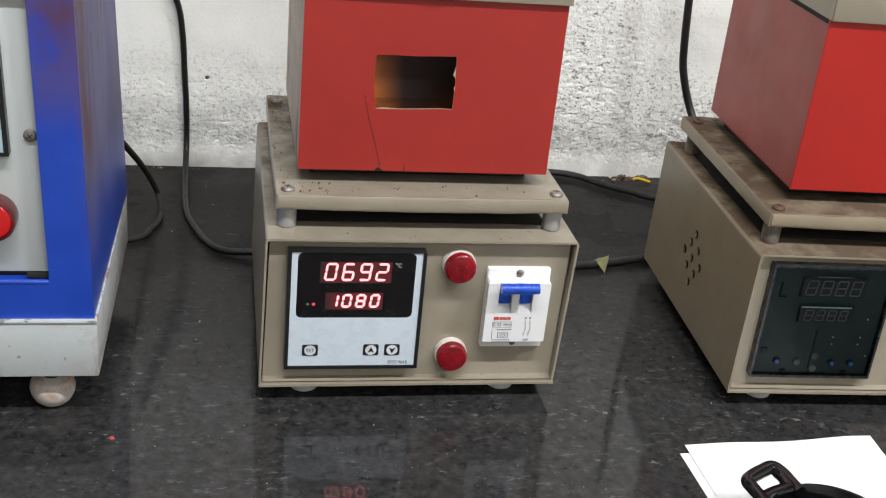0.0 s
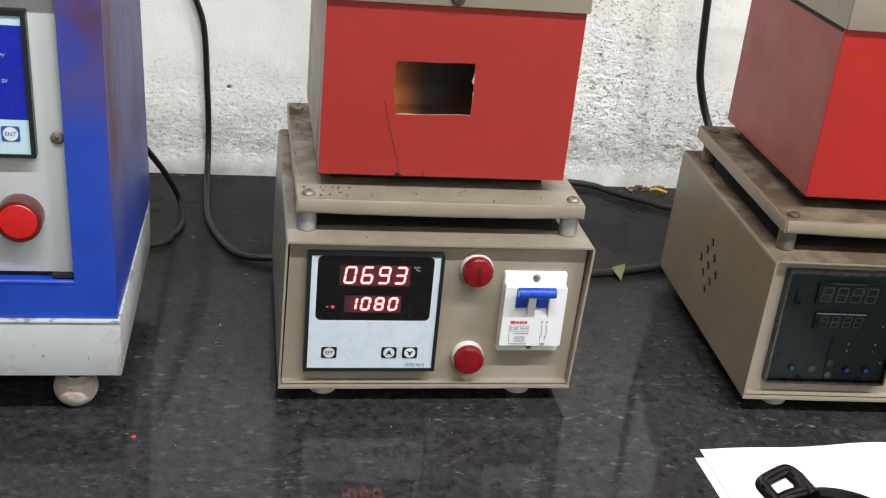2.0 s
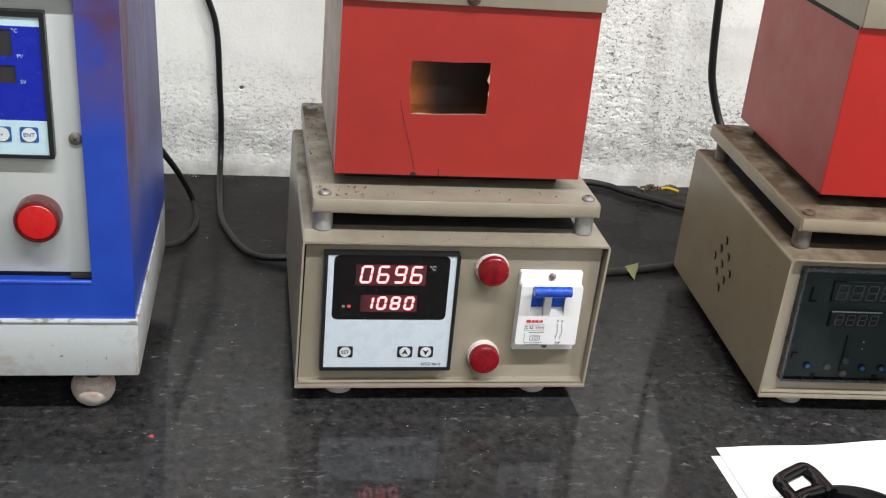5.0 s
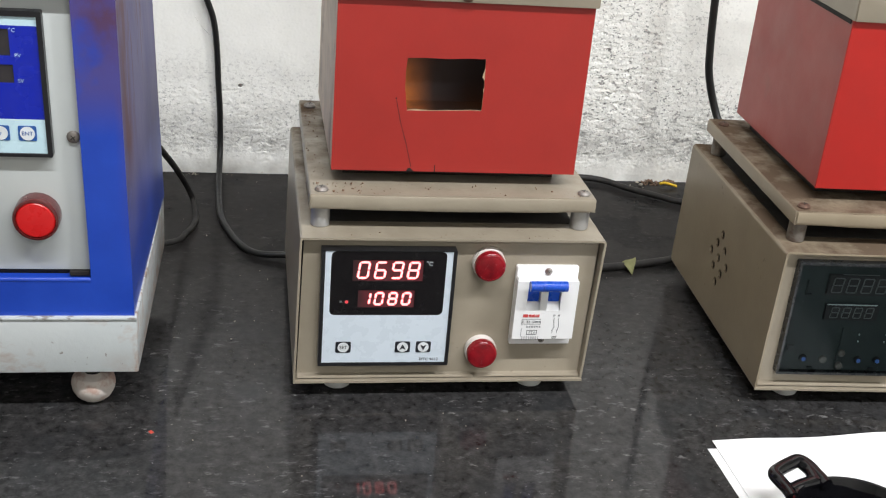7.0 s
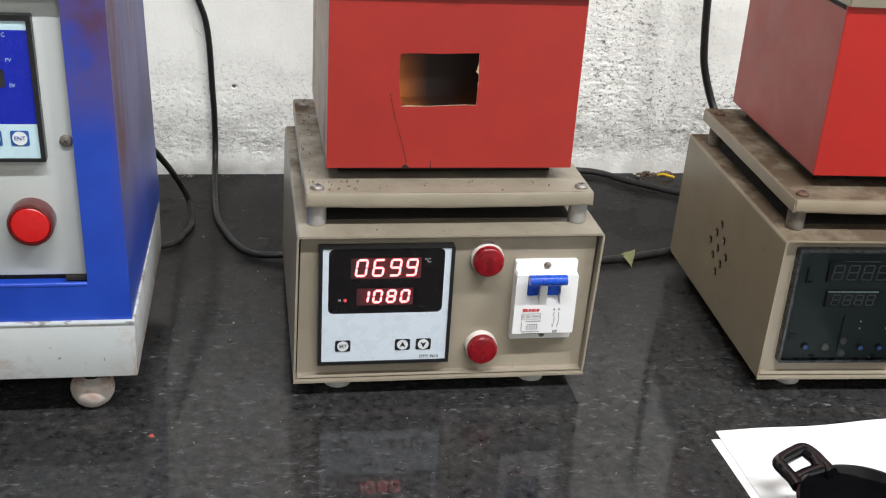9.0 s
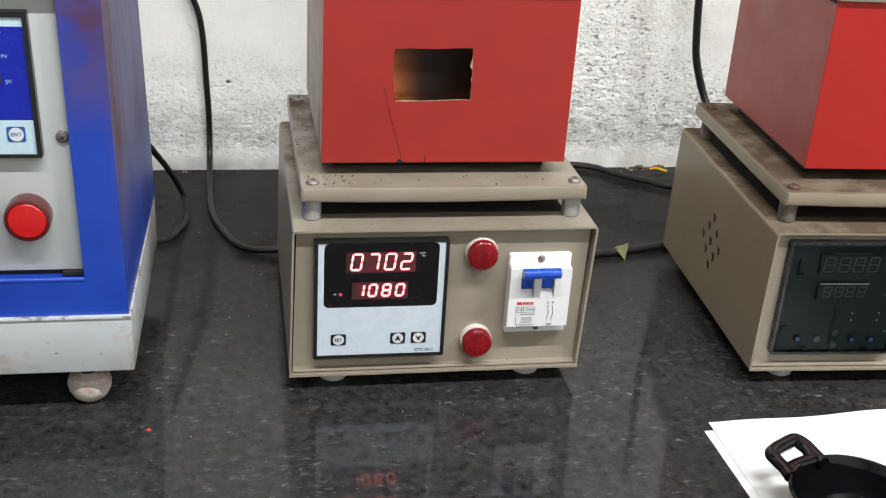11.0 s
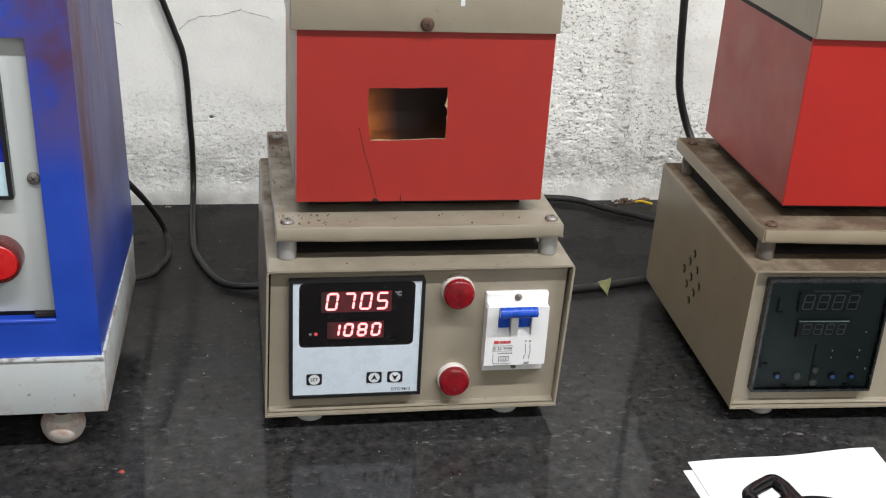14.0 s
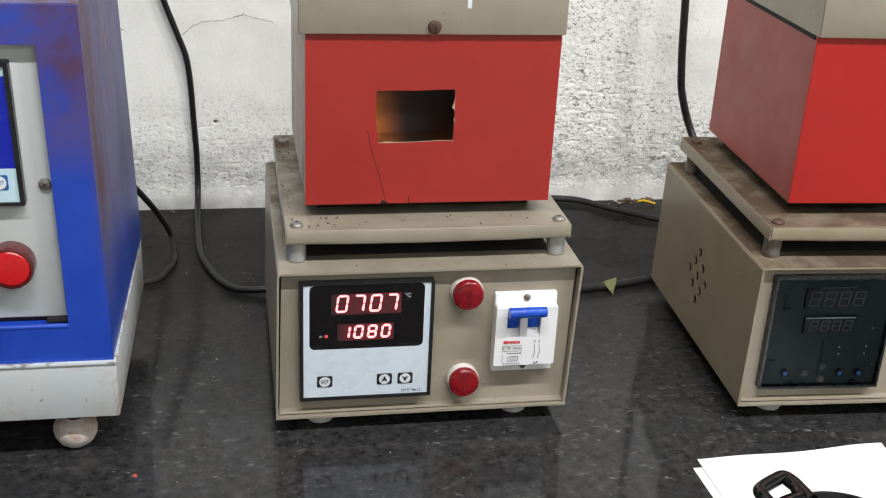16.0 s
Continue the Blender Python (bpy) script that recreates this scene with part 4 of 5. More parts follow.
def furnace(name, label, m, lit, red_x, red_y, flank):
    f = thing(name, label, "furnace", m, "bench furnaces on the worktop")
    lean = 0.0025
    # folded housing, leaning a little to +x at the top
    x0, x1, z0, z1, depth = -0.110, 0.110, 0.0105, 0.126, 0.235
    if lit:
        bm = fold(bent(x0, x1, z0, z1), 0.0016, 0.0, depth, (0, 0.05))
    else:
        bm = fold(bent(x0, x1, z0, z1)[1:], 0.0016, 0.0, depth, (0, 0.05))
        holes = []
        for hy, hz in ((0.1234, 0.0861), (0.1309, 0.0758), (0.1413, 0.0644), (0.1126, 0.0756), (0.1229, 0.0648), (0.1307, 0.0545), (0.1031, 0.0646), (0.1122, 0.0547), (0.1197, 0.0440)):
            hz -= 0.0019
            holes.append([(hy + 0.0042 * math.cos(a), hz + 0.0042 * math.sin(a)) for a in np.linspace(0, 2 * math.pi, 9)[:-1]])
        side = sheet(rect(0.0, depth, z0, z1 - 0.003), holes, 0.0016, lambda u, v, d: (x0 + d, u, v))
        tmp = bpy.data.meshes.new("side")
        side.to_mesh(tmp)
        side.free()
        bm.from_mesh(tmp)
        bpy.data.meshes.remove(tmp)
    for v in bm.verts:
        v.co.x += (0.002 if v.co.x < 0 else 0.0042) * (v.co.z - z0) / (z1 - z0)
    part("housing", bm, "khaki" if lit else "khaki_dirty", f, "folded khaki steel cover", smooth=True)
    # added black sheet, so that the vent holes look shaded
    part("inner_lining", boxed(x0 + 0.0090, x0 + 0.0105, 0.014, depth - 0.006, 0.012, z1 - 0.006), "soot", f, "black sheet for the shade inside the housing")
    prof = [(0.0075, z1 - 0.0022), (0.0075, 0.0136), (0.0072, 0.0126), (0.0064, 0.0122), (0.0045, 0.0118), (0.0012, 0.0116)]
    fp = bmesh.new()
    cols = [[fp.verts.new((x + lean * (z - z0) / (z1 - z0), y, z)) for y, z in prof + [(y + 0.0012, z - (0.0004 if z < 0.02 else 0)) for y, z in prof[::-1]]] for x in (x0 + 0.0028, x1 - 0.0018)]
    for a in range(len(cols[0])):
        b = (a + 1) % len(cols[0])
        fp.faces.new((cols[0][a], cols[0][b], cols[1][b], cols[1][a]))
    fp.faces.new(cols[0]), fp.faces.new(cols[1])
    part("front_panel", fp, "khaki", f, "recessed khaki front panel")
    # the shade in the gap round the panel is a black sheet
    part("panel_gap", boxed(x0 + 0.0020, x1 - 0.0020, 0.0110, 0.0120, 0.0106, z1 - 0.004), "soot", f, "black backing for the shaded gap round the front panel")
    # black plate puts the tray's shadow on the housing into colour
    part("top_opening", boxed(x0 + 0.016, x1 - 0.014, 0.030, depth - 0.012, z1 - 0.0008, z1 + 0.0005), "dark", f, "black plate for the shade between tray and housing")
    part("back_panel", boxed(x0 + 0.002, x1 - 0.002, depth - 0.004, depth - 0.002, 0.012, z1 - 0.003), "khaki", f)
    # bottom tray with a slightly wavy folded lip
    bm = boxed(x0 + 0.0004, x1 - 0.0004, 0.0, depth - 0.001, 0.0085, 0.0105)
    n = 24
    top, bot = [], []
    for i in range(n + 1):
        x = x0 + (x1 - x0) * i / n
        w = 0.0005 * noise.noise(Vector((x * 30, 1, 0)))
        top.append((x, 0.0101 + w))
        bot.append((x, 0.0084 + w * 0.6))
    lip = sheet(bot + top[::-1], [], 0.0014, front(-0.0012))
    tmp = bpy.data.meshes.new("lip")
    lip.to_mesh(tmp)
    lip.free()
    bm.from_mesh(tmp)
    bpy.data.meshes.remove(tmp)
    part("base_tray", bm, "khaki", f)
    for fx in (-0.076, 0.074):
        for fy in (0.0205, 0.205):
            part("foot", lathe([(0.0075, -0.005), (0.0100, -0.0034), (0.0110, -0.0005), (0.0112, 0.0045), (0.0095, 0.0085)], (fx, fy, 0), "Z", 24), "rubber", f, "pale rubber foot")
    # upper tray on four spacers
    px0, px1, py0, py1, pz0, pz1 = -0.1015, 0.1060, 0.0120, 0.2270, 0.1425, 0.1535
    bm = fold(bent(px0, px1, pz0, pz1, 0.0018), 0.0016, py0 + 0.0012, py1 - 0.0012, (0, 0.1))
    n = 20
    xs = [px0 + 0.0012 + (px1 - px0 - 0.0024) * i / n for i in range(n + 1)]
    sag = [0.0014 * math.sin(math.pi * i / n) + 0.0003 * noise.noise(Vector((i * 0.6, 2, red_x * 40))) for i in range(n + 1)]
    flange = bmesh.new()
    prof = [(0.0018, pz1 - 0.0001), (0.0006, pz1 - 0.0006), (0.0, pz1 - 0.0020), (0.0, pz0 + 0.0026), (0.0004, pz0 + 0.0012), (0.0011, pz0 + 0.0004), (0.0020, pz0 + 0.0002), (0.0020, pz1 - 0.0020)]
    rings = [[flange.verts.new((x, py0 + dy, z - sg * (0.35 if z > 0.15 else 1.0))) for dy, z in prof] for x, sg in zip(xs, sag)]
    for a, b in zip(rings, rings[1:]):
        for k in range(len(prof)):
            flange.faces.new((a[k], a[(k + 1) % len(prof)], b[(k + 1) % len(prof)], b[k]))
    flange.faces.new(rings[0]), flange.faces.new(rings[-1])
    tmp = bpy.data.meshes.new("flange")
    flange.to_mesh(tmp)
    flange.free()
    bm.from_mesh(tmp)
    bpy.data.meshes.remove(tmp)
    box(bm, px0 + 0.0015, px1 - 0.0015, py1 - 0.0016, py1, pz0, pz1 - 0.0008, bevel=0.0006, seg=2)
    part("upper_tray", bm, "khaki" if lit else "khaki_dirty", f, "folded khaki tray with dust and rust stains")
    for sx in (-0.0930, 0.0985):
        for sy in (0.0225, 0.2090):
            part("spacer", lathe([(0.0062, 0), (0.0068, 0.0008), (0.0068, 0.025), (0.0060, 0.026)], (sx, sy + (0.0018 if sy < 0.1 else 0.0), z1), "Z", 22), "alu" if lit else "alu_old", f, "grey metal spacer")
            screw("tray_screw", sx, sy - (0.0012 if sy < 0.1 else 0.0), pz1, 0.0048, f, "steel" if lit else "rusty", "Z", 20 + 400 * sx)
    # heating chamber in its enamelled case
    rx0, rx1, ry0, ry1, rz0, rz1 = red_x, red_x + 0.1785, red_y, red_y + 0.180, 0.1640, 0.2915
    # the stand's near-black colour holds the shade of the gap under the case
    case = part("case_stand", boxed(rx0 + 0.010, rx1 - 0.010, ry0 + 0.022, ry1 - 0.012, pz1, rz0 + 0.004), "dark", f, "stand under the case, coloured dark for the shade there")
    if lit:
        ring = [(-0.0365, 0.2474), (-0.0250, 0.2478), (-0.0080, 0.2476), (0.0060, 0.2483), (0.0183, 0.2484), (0.0186, 0.2420), (0.0176, 0.2372), (0.0170, 0.2352), (0.0188, 0.2330), (0.0192, 0.2280), (0.0184, 0.2262), (0.0190, 0.2235),
                (0.0188, 0.2150), (0.0186, 0.2108), (0.0110, 0.2110), (-0.0020, 0.2104), (-0.0180, 0.2098), (-0.0300, 0.2104), (-0.0346, 0.2096), (-0.0358, 0.2180), (-0.0369, 0.2260), (-0.0372, 0.2380)]
        bm = sheet(rect(rx0, rx1, rz0, rz1), [ring], 0.0016, front(ry0))
        for fc in bm.faces:
            c = fc.calc_center_median()
            inside = abs(c.x + 0.009) < 0.030 and abs(c.z - 0.229) < 0.022
            if inside and abs(fc.normal.y) < 0.5:
                fc.material_index = 1
        part("front_plate", bm, ["red", "raw_edge"], f, "red enamelled plate with a rough-cut window", smooth=False)
        bm = bmesh.new()
        for d in ((-0.075, 0.055, ry0 + 0.058, ry0 + 0.068, 0.185, 0.275), (-0.075, -0.052, ry0 + 0.002, ry0 + 0.058, 0.185, 0.275), (0.032, 0.055, ry0 + 0.002, ry0 + 0.058, 0.185, 0.275), (-0.052, 0.032, ry0 + 0.002, ry0 + 0.058, 0.185, 0.199), (-0.052, 0.032, ry0 + 0.002, ry0 + 0.058, 0.257, 0.275)):
            box(bm, *d)
        part("chamber_lining", bm, "brick", f, "dark firebrick chamber glowing dull orange", smooth=False)
        # scratch, burn marks below the window
        scr = [(-0.0424, 0.2170), (-0.0386, 0.2010), (-0.0336, 0.1850), (-0.0290, 0.1675)]
        for (ax, az), (bx_, bz) in zip(scr, scr[1:]):
            part("scratch", sheet([(ax - 0.00030, az), (ax + 0.00030, az), (bx_ + 0.00042, bz), (bx_ - 0.00042, bz)], [], 0.0002, front(ry0 - 0.00015)), "scratch", f, smooth=False)
        part("burn_mark", sheet([(-0.0324, 0.1641), (-0.0315, 0.1660), (-0.0299, 0.1667), (-0.0284, 0.1658), (-0.0268, 0.1641)], [], 0.0002, front(ry0 - 0.00015)), "soot", f, "black burn mark", smooth=False)
        part("burn_mark", sheet([(-0.0121, 0.1641), (-0.0119, 0.1690), (-0.0115, 0.1695), (-0.0113, 0.1641)], [], 0.0002, front(ry0 - 0.00015)), "soot", f, smooth=False)
        part("burn_mark", lathe([(0.0006, 0), (0.0004, 0.0002)], (-0.0426, ry0, 0.2182), "-Y", 8), "soot", f)
    else:
        part("front_plate", boxed(rx0, rx1, ry0, ry0 + 0.0016, rz0, rz1, bevel=0.0004, seg=1), "red_bright", f, "bright red enamelled front plate")
    side_mat = "steel_flank" if lit else "red_flank"
    for sx in (rx0 + 0.0002, rx1 - 0.0018):
        part("side_plate", boxed(sx, sx + 0.0016, ry0 + 0.0017, ry1, rz0 + (0.0 if lit else 0.0005), rz1), side_mat, f, flank, smooth=False)
    part("rear_plate", boxed(rx0 + 0.002, rx1 - 0.002, ry1 - 0.002, ry1, rz0, rz1), side_mat, f)
    part("bottom_plate", boxed(rx0 + 0.002, rx1 - 0.002, ry0 + 0.0017, ry1 - 0.002, rz0 + 0.0005, rz0 + 0.002), "dark", f)
    # lid, its top above the picture
    cx0, cx1, cy0, cy1 = rx0 - (0.0050 if lit else 0.0005), rx1 + 0.0020, ry0 - 0.0026, ry1 + 0.005
    if not lit:
        # black strip carries both the soot and the shade of the lid's gap
        part("lid_seam", boxed(rx0 - 0.0004, rx0 + 0.0030, ry0 + 0.003, ry1, 0.2880, 0.2935), "soot", f, "black strip for the soot and shade under the lid")
    lid_z = 0.2881 if lit else 0.2914
    bm = fold(bent(cx0, cx1, lid_z, 0.3280, 0.003), 0.0014, cy0 + 0.0005, cy1, (0, 0.31))
    box(bm, cx0 + 0.0006, cx1 - 0.0006, cy0 - 0.0008, cy0 + 0.0006, lid_z - 0.0002, 0.3265, bevel=0.0005, seg=2)
    box(bm, cx0 + 0.001, cx1 - 0.001, cy1 - 0.0014, cy1, lid_z, 0.3265)
    part("lid", bm, "khaki", f, "khaki folded steel lid")
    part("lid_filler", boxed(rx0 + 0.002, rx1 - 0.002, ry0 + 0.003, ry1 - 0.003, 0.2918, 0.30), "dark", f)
    if lit:
        screw("lid_screw", 0.0012, cy0 - 0.0008, 0.2932, 0.0047, f, "rusty", "-Y", 70, "rusty brown screw in the lid")
        part("paint_mark", boxed(0.0233, 0.0262, cy0 - 0.0010, cy0 - 0.0006, 0.3060, 0.3170), "print_white", f, "white paint dash")
    return f


centre = furnace("muffle_furnace", "khaki and red bench furnace, lit, on the granite worktop", pose(0, 0, 0.005), True, -0.0860, 0.034, "grimy bare steel flank")
live_controller(centre)
pilot_lamp(0.0290, 0.0075, 0.1050, centre)
pilot_lamp(0.0296, 0.0075, 0.0324, centre)
breaker(centre)
YAW = -3.0
off = furnace("muffle_furnace", "khaki and bright red bench furnace, switched off, vented side", pose(0.245 + 0.110 * math.cos(radians(YAW)), -0.016 + 0.110 * math.sin(radians(YAW)), 0.005, 0, 0, YAW), False, -0.0815, 0.034, "dull red flank, reflected haze put into its colour")
dark_controller(off, -0.0968)


# ---- blue cabinet device ----
def blue_device():
    c = thing("lab_oven", "worn blue steel device with grey door on a white plinth", "oven")
    x0, x1, y0, y1 = -0.405, -0.2185, -0.0255, 0.190
    z0, z1 = 0.079, 0.3195
    part("front_frame", sheet(rect(x0, x1, z0, z1), [rect(-0.374, -0.2450, 0.1070, 0.2955)], 0.0020, front(y0)), "blue", c, "worn blue front frame", smooth=False)
    part("opening_return", sheet(rect(-0.3755, -0.2435, 0.1055, 0.2970), [rect(-0.374, -0.2450, 0.1070, 0.2955)], 0.010, front(y0 + 0.0020)), "blue", c, smooth=False)
    part("side_plate", boxed(x1 - 0.002, x1 - 0.0001, y0 + 0.0021, y1, z0, z1 - 0.001), "blue_side", c, "faded blue flank with rust streaks", smooth=False)
    part("side_plate", boxed(x0 + 0.0001, x0 + 0.002, y0 + 0.0021, y1, z0, z1 - 0.001), "blue_side", c, smooth=False)
    part("rear_plate", boxed(x0 + 0.002, x1 - 0.002, y1 - 0.002, y1 - 0.0005, z0, z1 - 0.001), "blue_side", c)
    part("top_plate", boxed(x0, x1, y0 + 0.0021, y1, z1 - 0.001, z1 + 0.0005), "blue_side", c)
    part("door", boxed(-0.3735, -0.2458, y0 + 0.0075, y0 + 0.0095, 0.1110, 0.2945, bevel=0.0008), "door", c, "light grey panel")
    # dark sheet behind the door stands in for shade in its gap
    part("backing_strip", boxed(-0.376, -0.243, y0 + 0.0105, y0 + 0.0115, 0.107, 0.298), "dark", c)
    part("door_tab", boxed(-0.2590, -0.2462, y0 + 0.004, y0 + 0.008, 0.1085, 0.1108), "soot", c)
    screw("screw", -0.2500, y0 + 0.0075, 0.2045, 0.0041, c, "alu_old")
    # black strip painted in for shade between panel and frame
    part("panel_gap", boxed(-0.2457, -0.2446, y0 + 0.0055, y0 + 0.0075, 0.2350, 0.2945), "soot", c, "black strip for the shaded gap beside the panel")
    part("opening_lip", tube([(-0.374, y0 + 0.0014, 0.1066), (-0.33, y0 + 0.0014, 0.1066), (-0.29, y0 + 0.0014, 0.1066), (-0.2452, y0 + 0.0014, 0.1066)], 0.0019, 14, 3), "blue", c, "rounded edge of the opening")
    # meter
    cx1, cx0, cz0, cz1 = -0.2622, -0.3567, 0.1925, 0.2850
    yf = y0 + 0.0010
    ctl = part("controller", sheet(rect(cx0, cx1, cz0, cz1, 0.001, 2), [rect(cx0 + 0.0035, cx1 - 0.0030, cz0 + 0.0022, cz1 - 0.0035)], 0.007, front(yf)), "black", c, "blue-faced controller, switched off")
    fx0, fx1 = cx0 + 0.0035, cx1 - 0.0030
    ym = yf + 0.0012
    windows = [rect(-0.338, -0.2820, 0.2570, 0.2735), rect(-0.334, -0.2812, 0.2400, 0.2515)]
    part("blue_film", sheet(rect(fx0, fx1, 0.2170, 0.2757), windows, 0.0012, front(ym)), "face_blue", ctl, "deep blue printed film", smooth=False)
    part("pale_film", sheet(rect(fx0, fx1, cz0 + 0.0022, 0.2170), [], 0.0012, front(ym)), "face_cyan", ctl, "pale cyan printed film", smooth=False)
    part("pale_film", sheet(rect(fx0, fx1, 0.2757, cz1 - 0.0035), [], 0.0012, front(ym)), "face_cyan", ctl, smooth=False)
    part("display_window", boxed(-0.3385, -0.2815, ym + 0.0008, ym + 0.004, 0.2555, 0.2760), "led_dark", ctl, "dark unlit display")
    part("display_window", boxed(-0.3345, -0.2807, ym + 0.0008, ym + 0.004, 0.2390, 0.2520), "led_dark", ctl, "dark unlit display")
    lettering("unit_mark", "\u00b0C", 0.0034, -0.2797, ym - 0.0002, 0.2728, "face_cyan", ctl)
    lettering("row_mark", "PV", 0.0034, -0.2778, ym - 0.0002, 0.2573, "face_cyan", ctl)
    lettering("row_mark", "SV", 0.0034, -0.2772, ym - 0.0002, 0.2415, "face_cyan", ctl)
    for kx, word in ((-0.2765, "ENT"), (-0.2925, "v")):
        key = part("key", sheet(rect(kx - 0.0055, kx + 0.0055, 0.2030, 0.2128, 0.0012, 3), [], 0.0006, front(ym - 0.0004)), "button_blue", ctl, "blue printed key", smooth=False)
        part("key_disc", lathe([(0.0045, 0), (0.0045, 0.0002), (0, 0.00022)], (kx, ym - 0.0005, 0.2079), "-Y", 24), "print_white", key)
        lettering("key_letters", word, 0.0037, kx, ym - 0.0009, 0.2079, "button_blue", key)
    # red push button
    bx, bz, yb = -0.2757, 0.1515, y0 + 0.0075
    btn = part("push_button", lathe([(0.0146, 0), (0.0146, 0.010), (0.0140, 0.0118), (0.0126, 0.0122), (0.0122, 0.0105)], (bx, yb, bz), "-Y", 40), "button_rim", c, "red push button with glossy collar")
    part("button_cap", lathe([(0.0122, 0.004), (0.0122, 0.0112), (0.0112, 0.0122), (0.006, 0.0126), (0, 0.0127)], (bx, yb, bz), "-Y", 40), "button_red", btn, "flat red button cap")
    # the cabinet leans a little to -x
    for o in c.children_recursive:
        for v in o.data.vertices:
            v.co = (v.co.x - 0.022 * (v.co.z - 0.114) - 0.0009, v.co.y, v.co.z - 0.0019)
    # the flank flares towards the back, more so near its foot
    for o in c.children_recursive:
        for v in o.data.vertices:
            if v.co.x > -0.30:
                v.co.x += clamp((v.co.y - y0 - 0.012) / (y1 - y0 - 0.012)) * (0.0022 + 0.0028 * clamp((0.25 - v.co.z) / 0.14))
    # plinth
    bm = boxed(x0 - 0.003, x1 + 0.0016, y0 - 0.0025, y1 - 0.008, 0.0355, 0.0785, bevel=0.0012)
    for v in bm.verts:
        if v.co.x > -0.30:
            v.co.x += 0.0034 * clamp((v.co.y - y0) / (y1 - y0))
    part("plinth", bm, "plinth", c, "chipped and stained white steel plinth")
    part("plinth_edge", boxed(x0 - 0.003, x1 + 0.0018, y0 - 0.0036, y0 - 0.0018, 0.0765, 0.0786, bevel=0.0007), "plinth", c)
    for fx in (-0.2510, -0.370):
        for fy in (-0.0035, 0.150):
            prof = [(0.0040, 0), (0.0085, 0.0012), (0.0122, 0.0045), (0.0145, 0.0090), (0.0153, 0.0135), (0.0147, 0.0172), (0.0126, 0.0204), (0.0080, 0.0226), (0.0, 0.0236)]
            part("foot", lathe(prof, (fx, fy, 0), "Z", 32), "foot", c, "stained white rubber foot")
            # the stem's black stands in for the shade between foot and plinth
            part("foot_stem", lathe([(0.0060, 0.0226), (0.0060, 0.0358)], (fx, fy, 0), "Z", 20), "soot", c)
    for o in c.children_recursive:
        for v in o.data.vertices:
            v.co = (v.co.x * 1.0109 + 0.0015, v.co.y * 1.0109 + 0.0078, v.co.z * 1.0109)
    return c


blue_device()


# ---- cables ----
def cable(points, radius, label, material="cable"):
    ob = finish(tube(points, radius), "cable", material, None, True)
    return tagged(ob, label, "cable")


cable([(-0.2260, 0.4530, 0.3070), (-0.2010, 0.4550, 0.2290), (-0.1876, 0.4560, 0.1900), (-0.1808, 0.4562, 0.1690), (-0.1775, 0.4564, 0.1420), (-0.1757, 0.4566, 0.1000), (-0.1742, 0.4566, 0.0680), (-0.1740, 0.4566, 0.0320), (-0.1744, 0.4405, 0.0121), (-0.1738, 0.3950, 0.0042), (-0.1705, 0.3320, 0.0040), (-0.1615, 0.2920, 0.0040), (-0.1490, 0.2595, 0.0040), (-0.1335, 0.2423, 0.0040), (-0.1060, 0.2358, 0.0061)], 0.0031, "black mains cable hanging down the wall to the furnace")
cable([(-0.2391, 0.1695, 0.1435), (-0.2254, 0.2150, 0.1223), (-0.2153, 0.2727, 0.0839), (-0.2065, 0.3262, 0.0440), (-0.1990, 0.3515, 0.0142), (-0.1945, 0.3293, 0.0045), (-0.1955, 0.3070, 0.0040), (-0.2015, 0.2880, 0.0040), (-0.2175, 0.2640, 0.0040), (-0.3018, 0.2454, 0.0040)], 0.0028, "dusty black cable looping from the blue device", "cable_dusty")
cable([(0.1531, 0.4566, 0.0051), (0.2279, 0.4526, 0.0051), (0.2562, 0.4445, 0.0045), (0.2755, 0.4243, 0.0045), (0.3068, 0.4000, 0.0045), (0.3280, 0.3849, 0.0045), (0.4059, 0.3515, 0.0045)], 0.0035, "black cable lying on the worktop near the wall", "cable_dusty")
cable([(0.1026, 0.2302, 0.0061), (0.1531, 0.2150, 0.0044), (0.1926, 0.2186, 0.0042), (0.2158, 0.2226, 0.0042), (0.2401, 0.2292, 0.0042), (0.2724, 0.2393, 0.0045), (0.3351, 0.2706, 0.0045)], 0.0037, "dusty black cable between the two furnaces", "cable_dusty")
cable([(0.3360, 0.4122, 0.4044), (0.3362, 0.4142, 0.2649), (0.3372, 0.4122, 0.2173), (0.3402, 0.4101, 0.1698), (0.3447, 0.4081, 0.1385), (0.3568, 0.3970, 0.0991), (0.3674, 0.3636, 0.0708), (0.3654, 0.3010, 0.0455), (0.3573, 0.2307, 0.0404)], 0.0042, "black mains cable hanging behind the switched-off furnace")


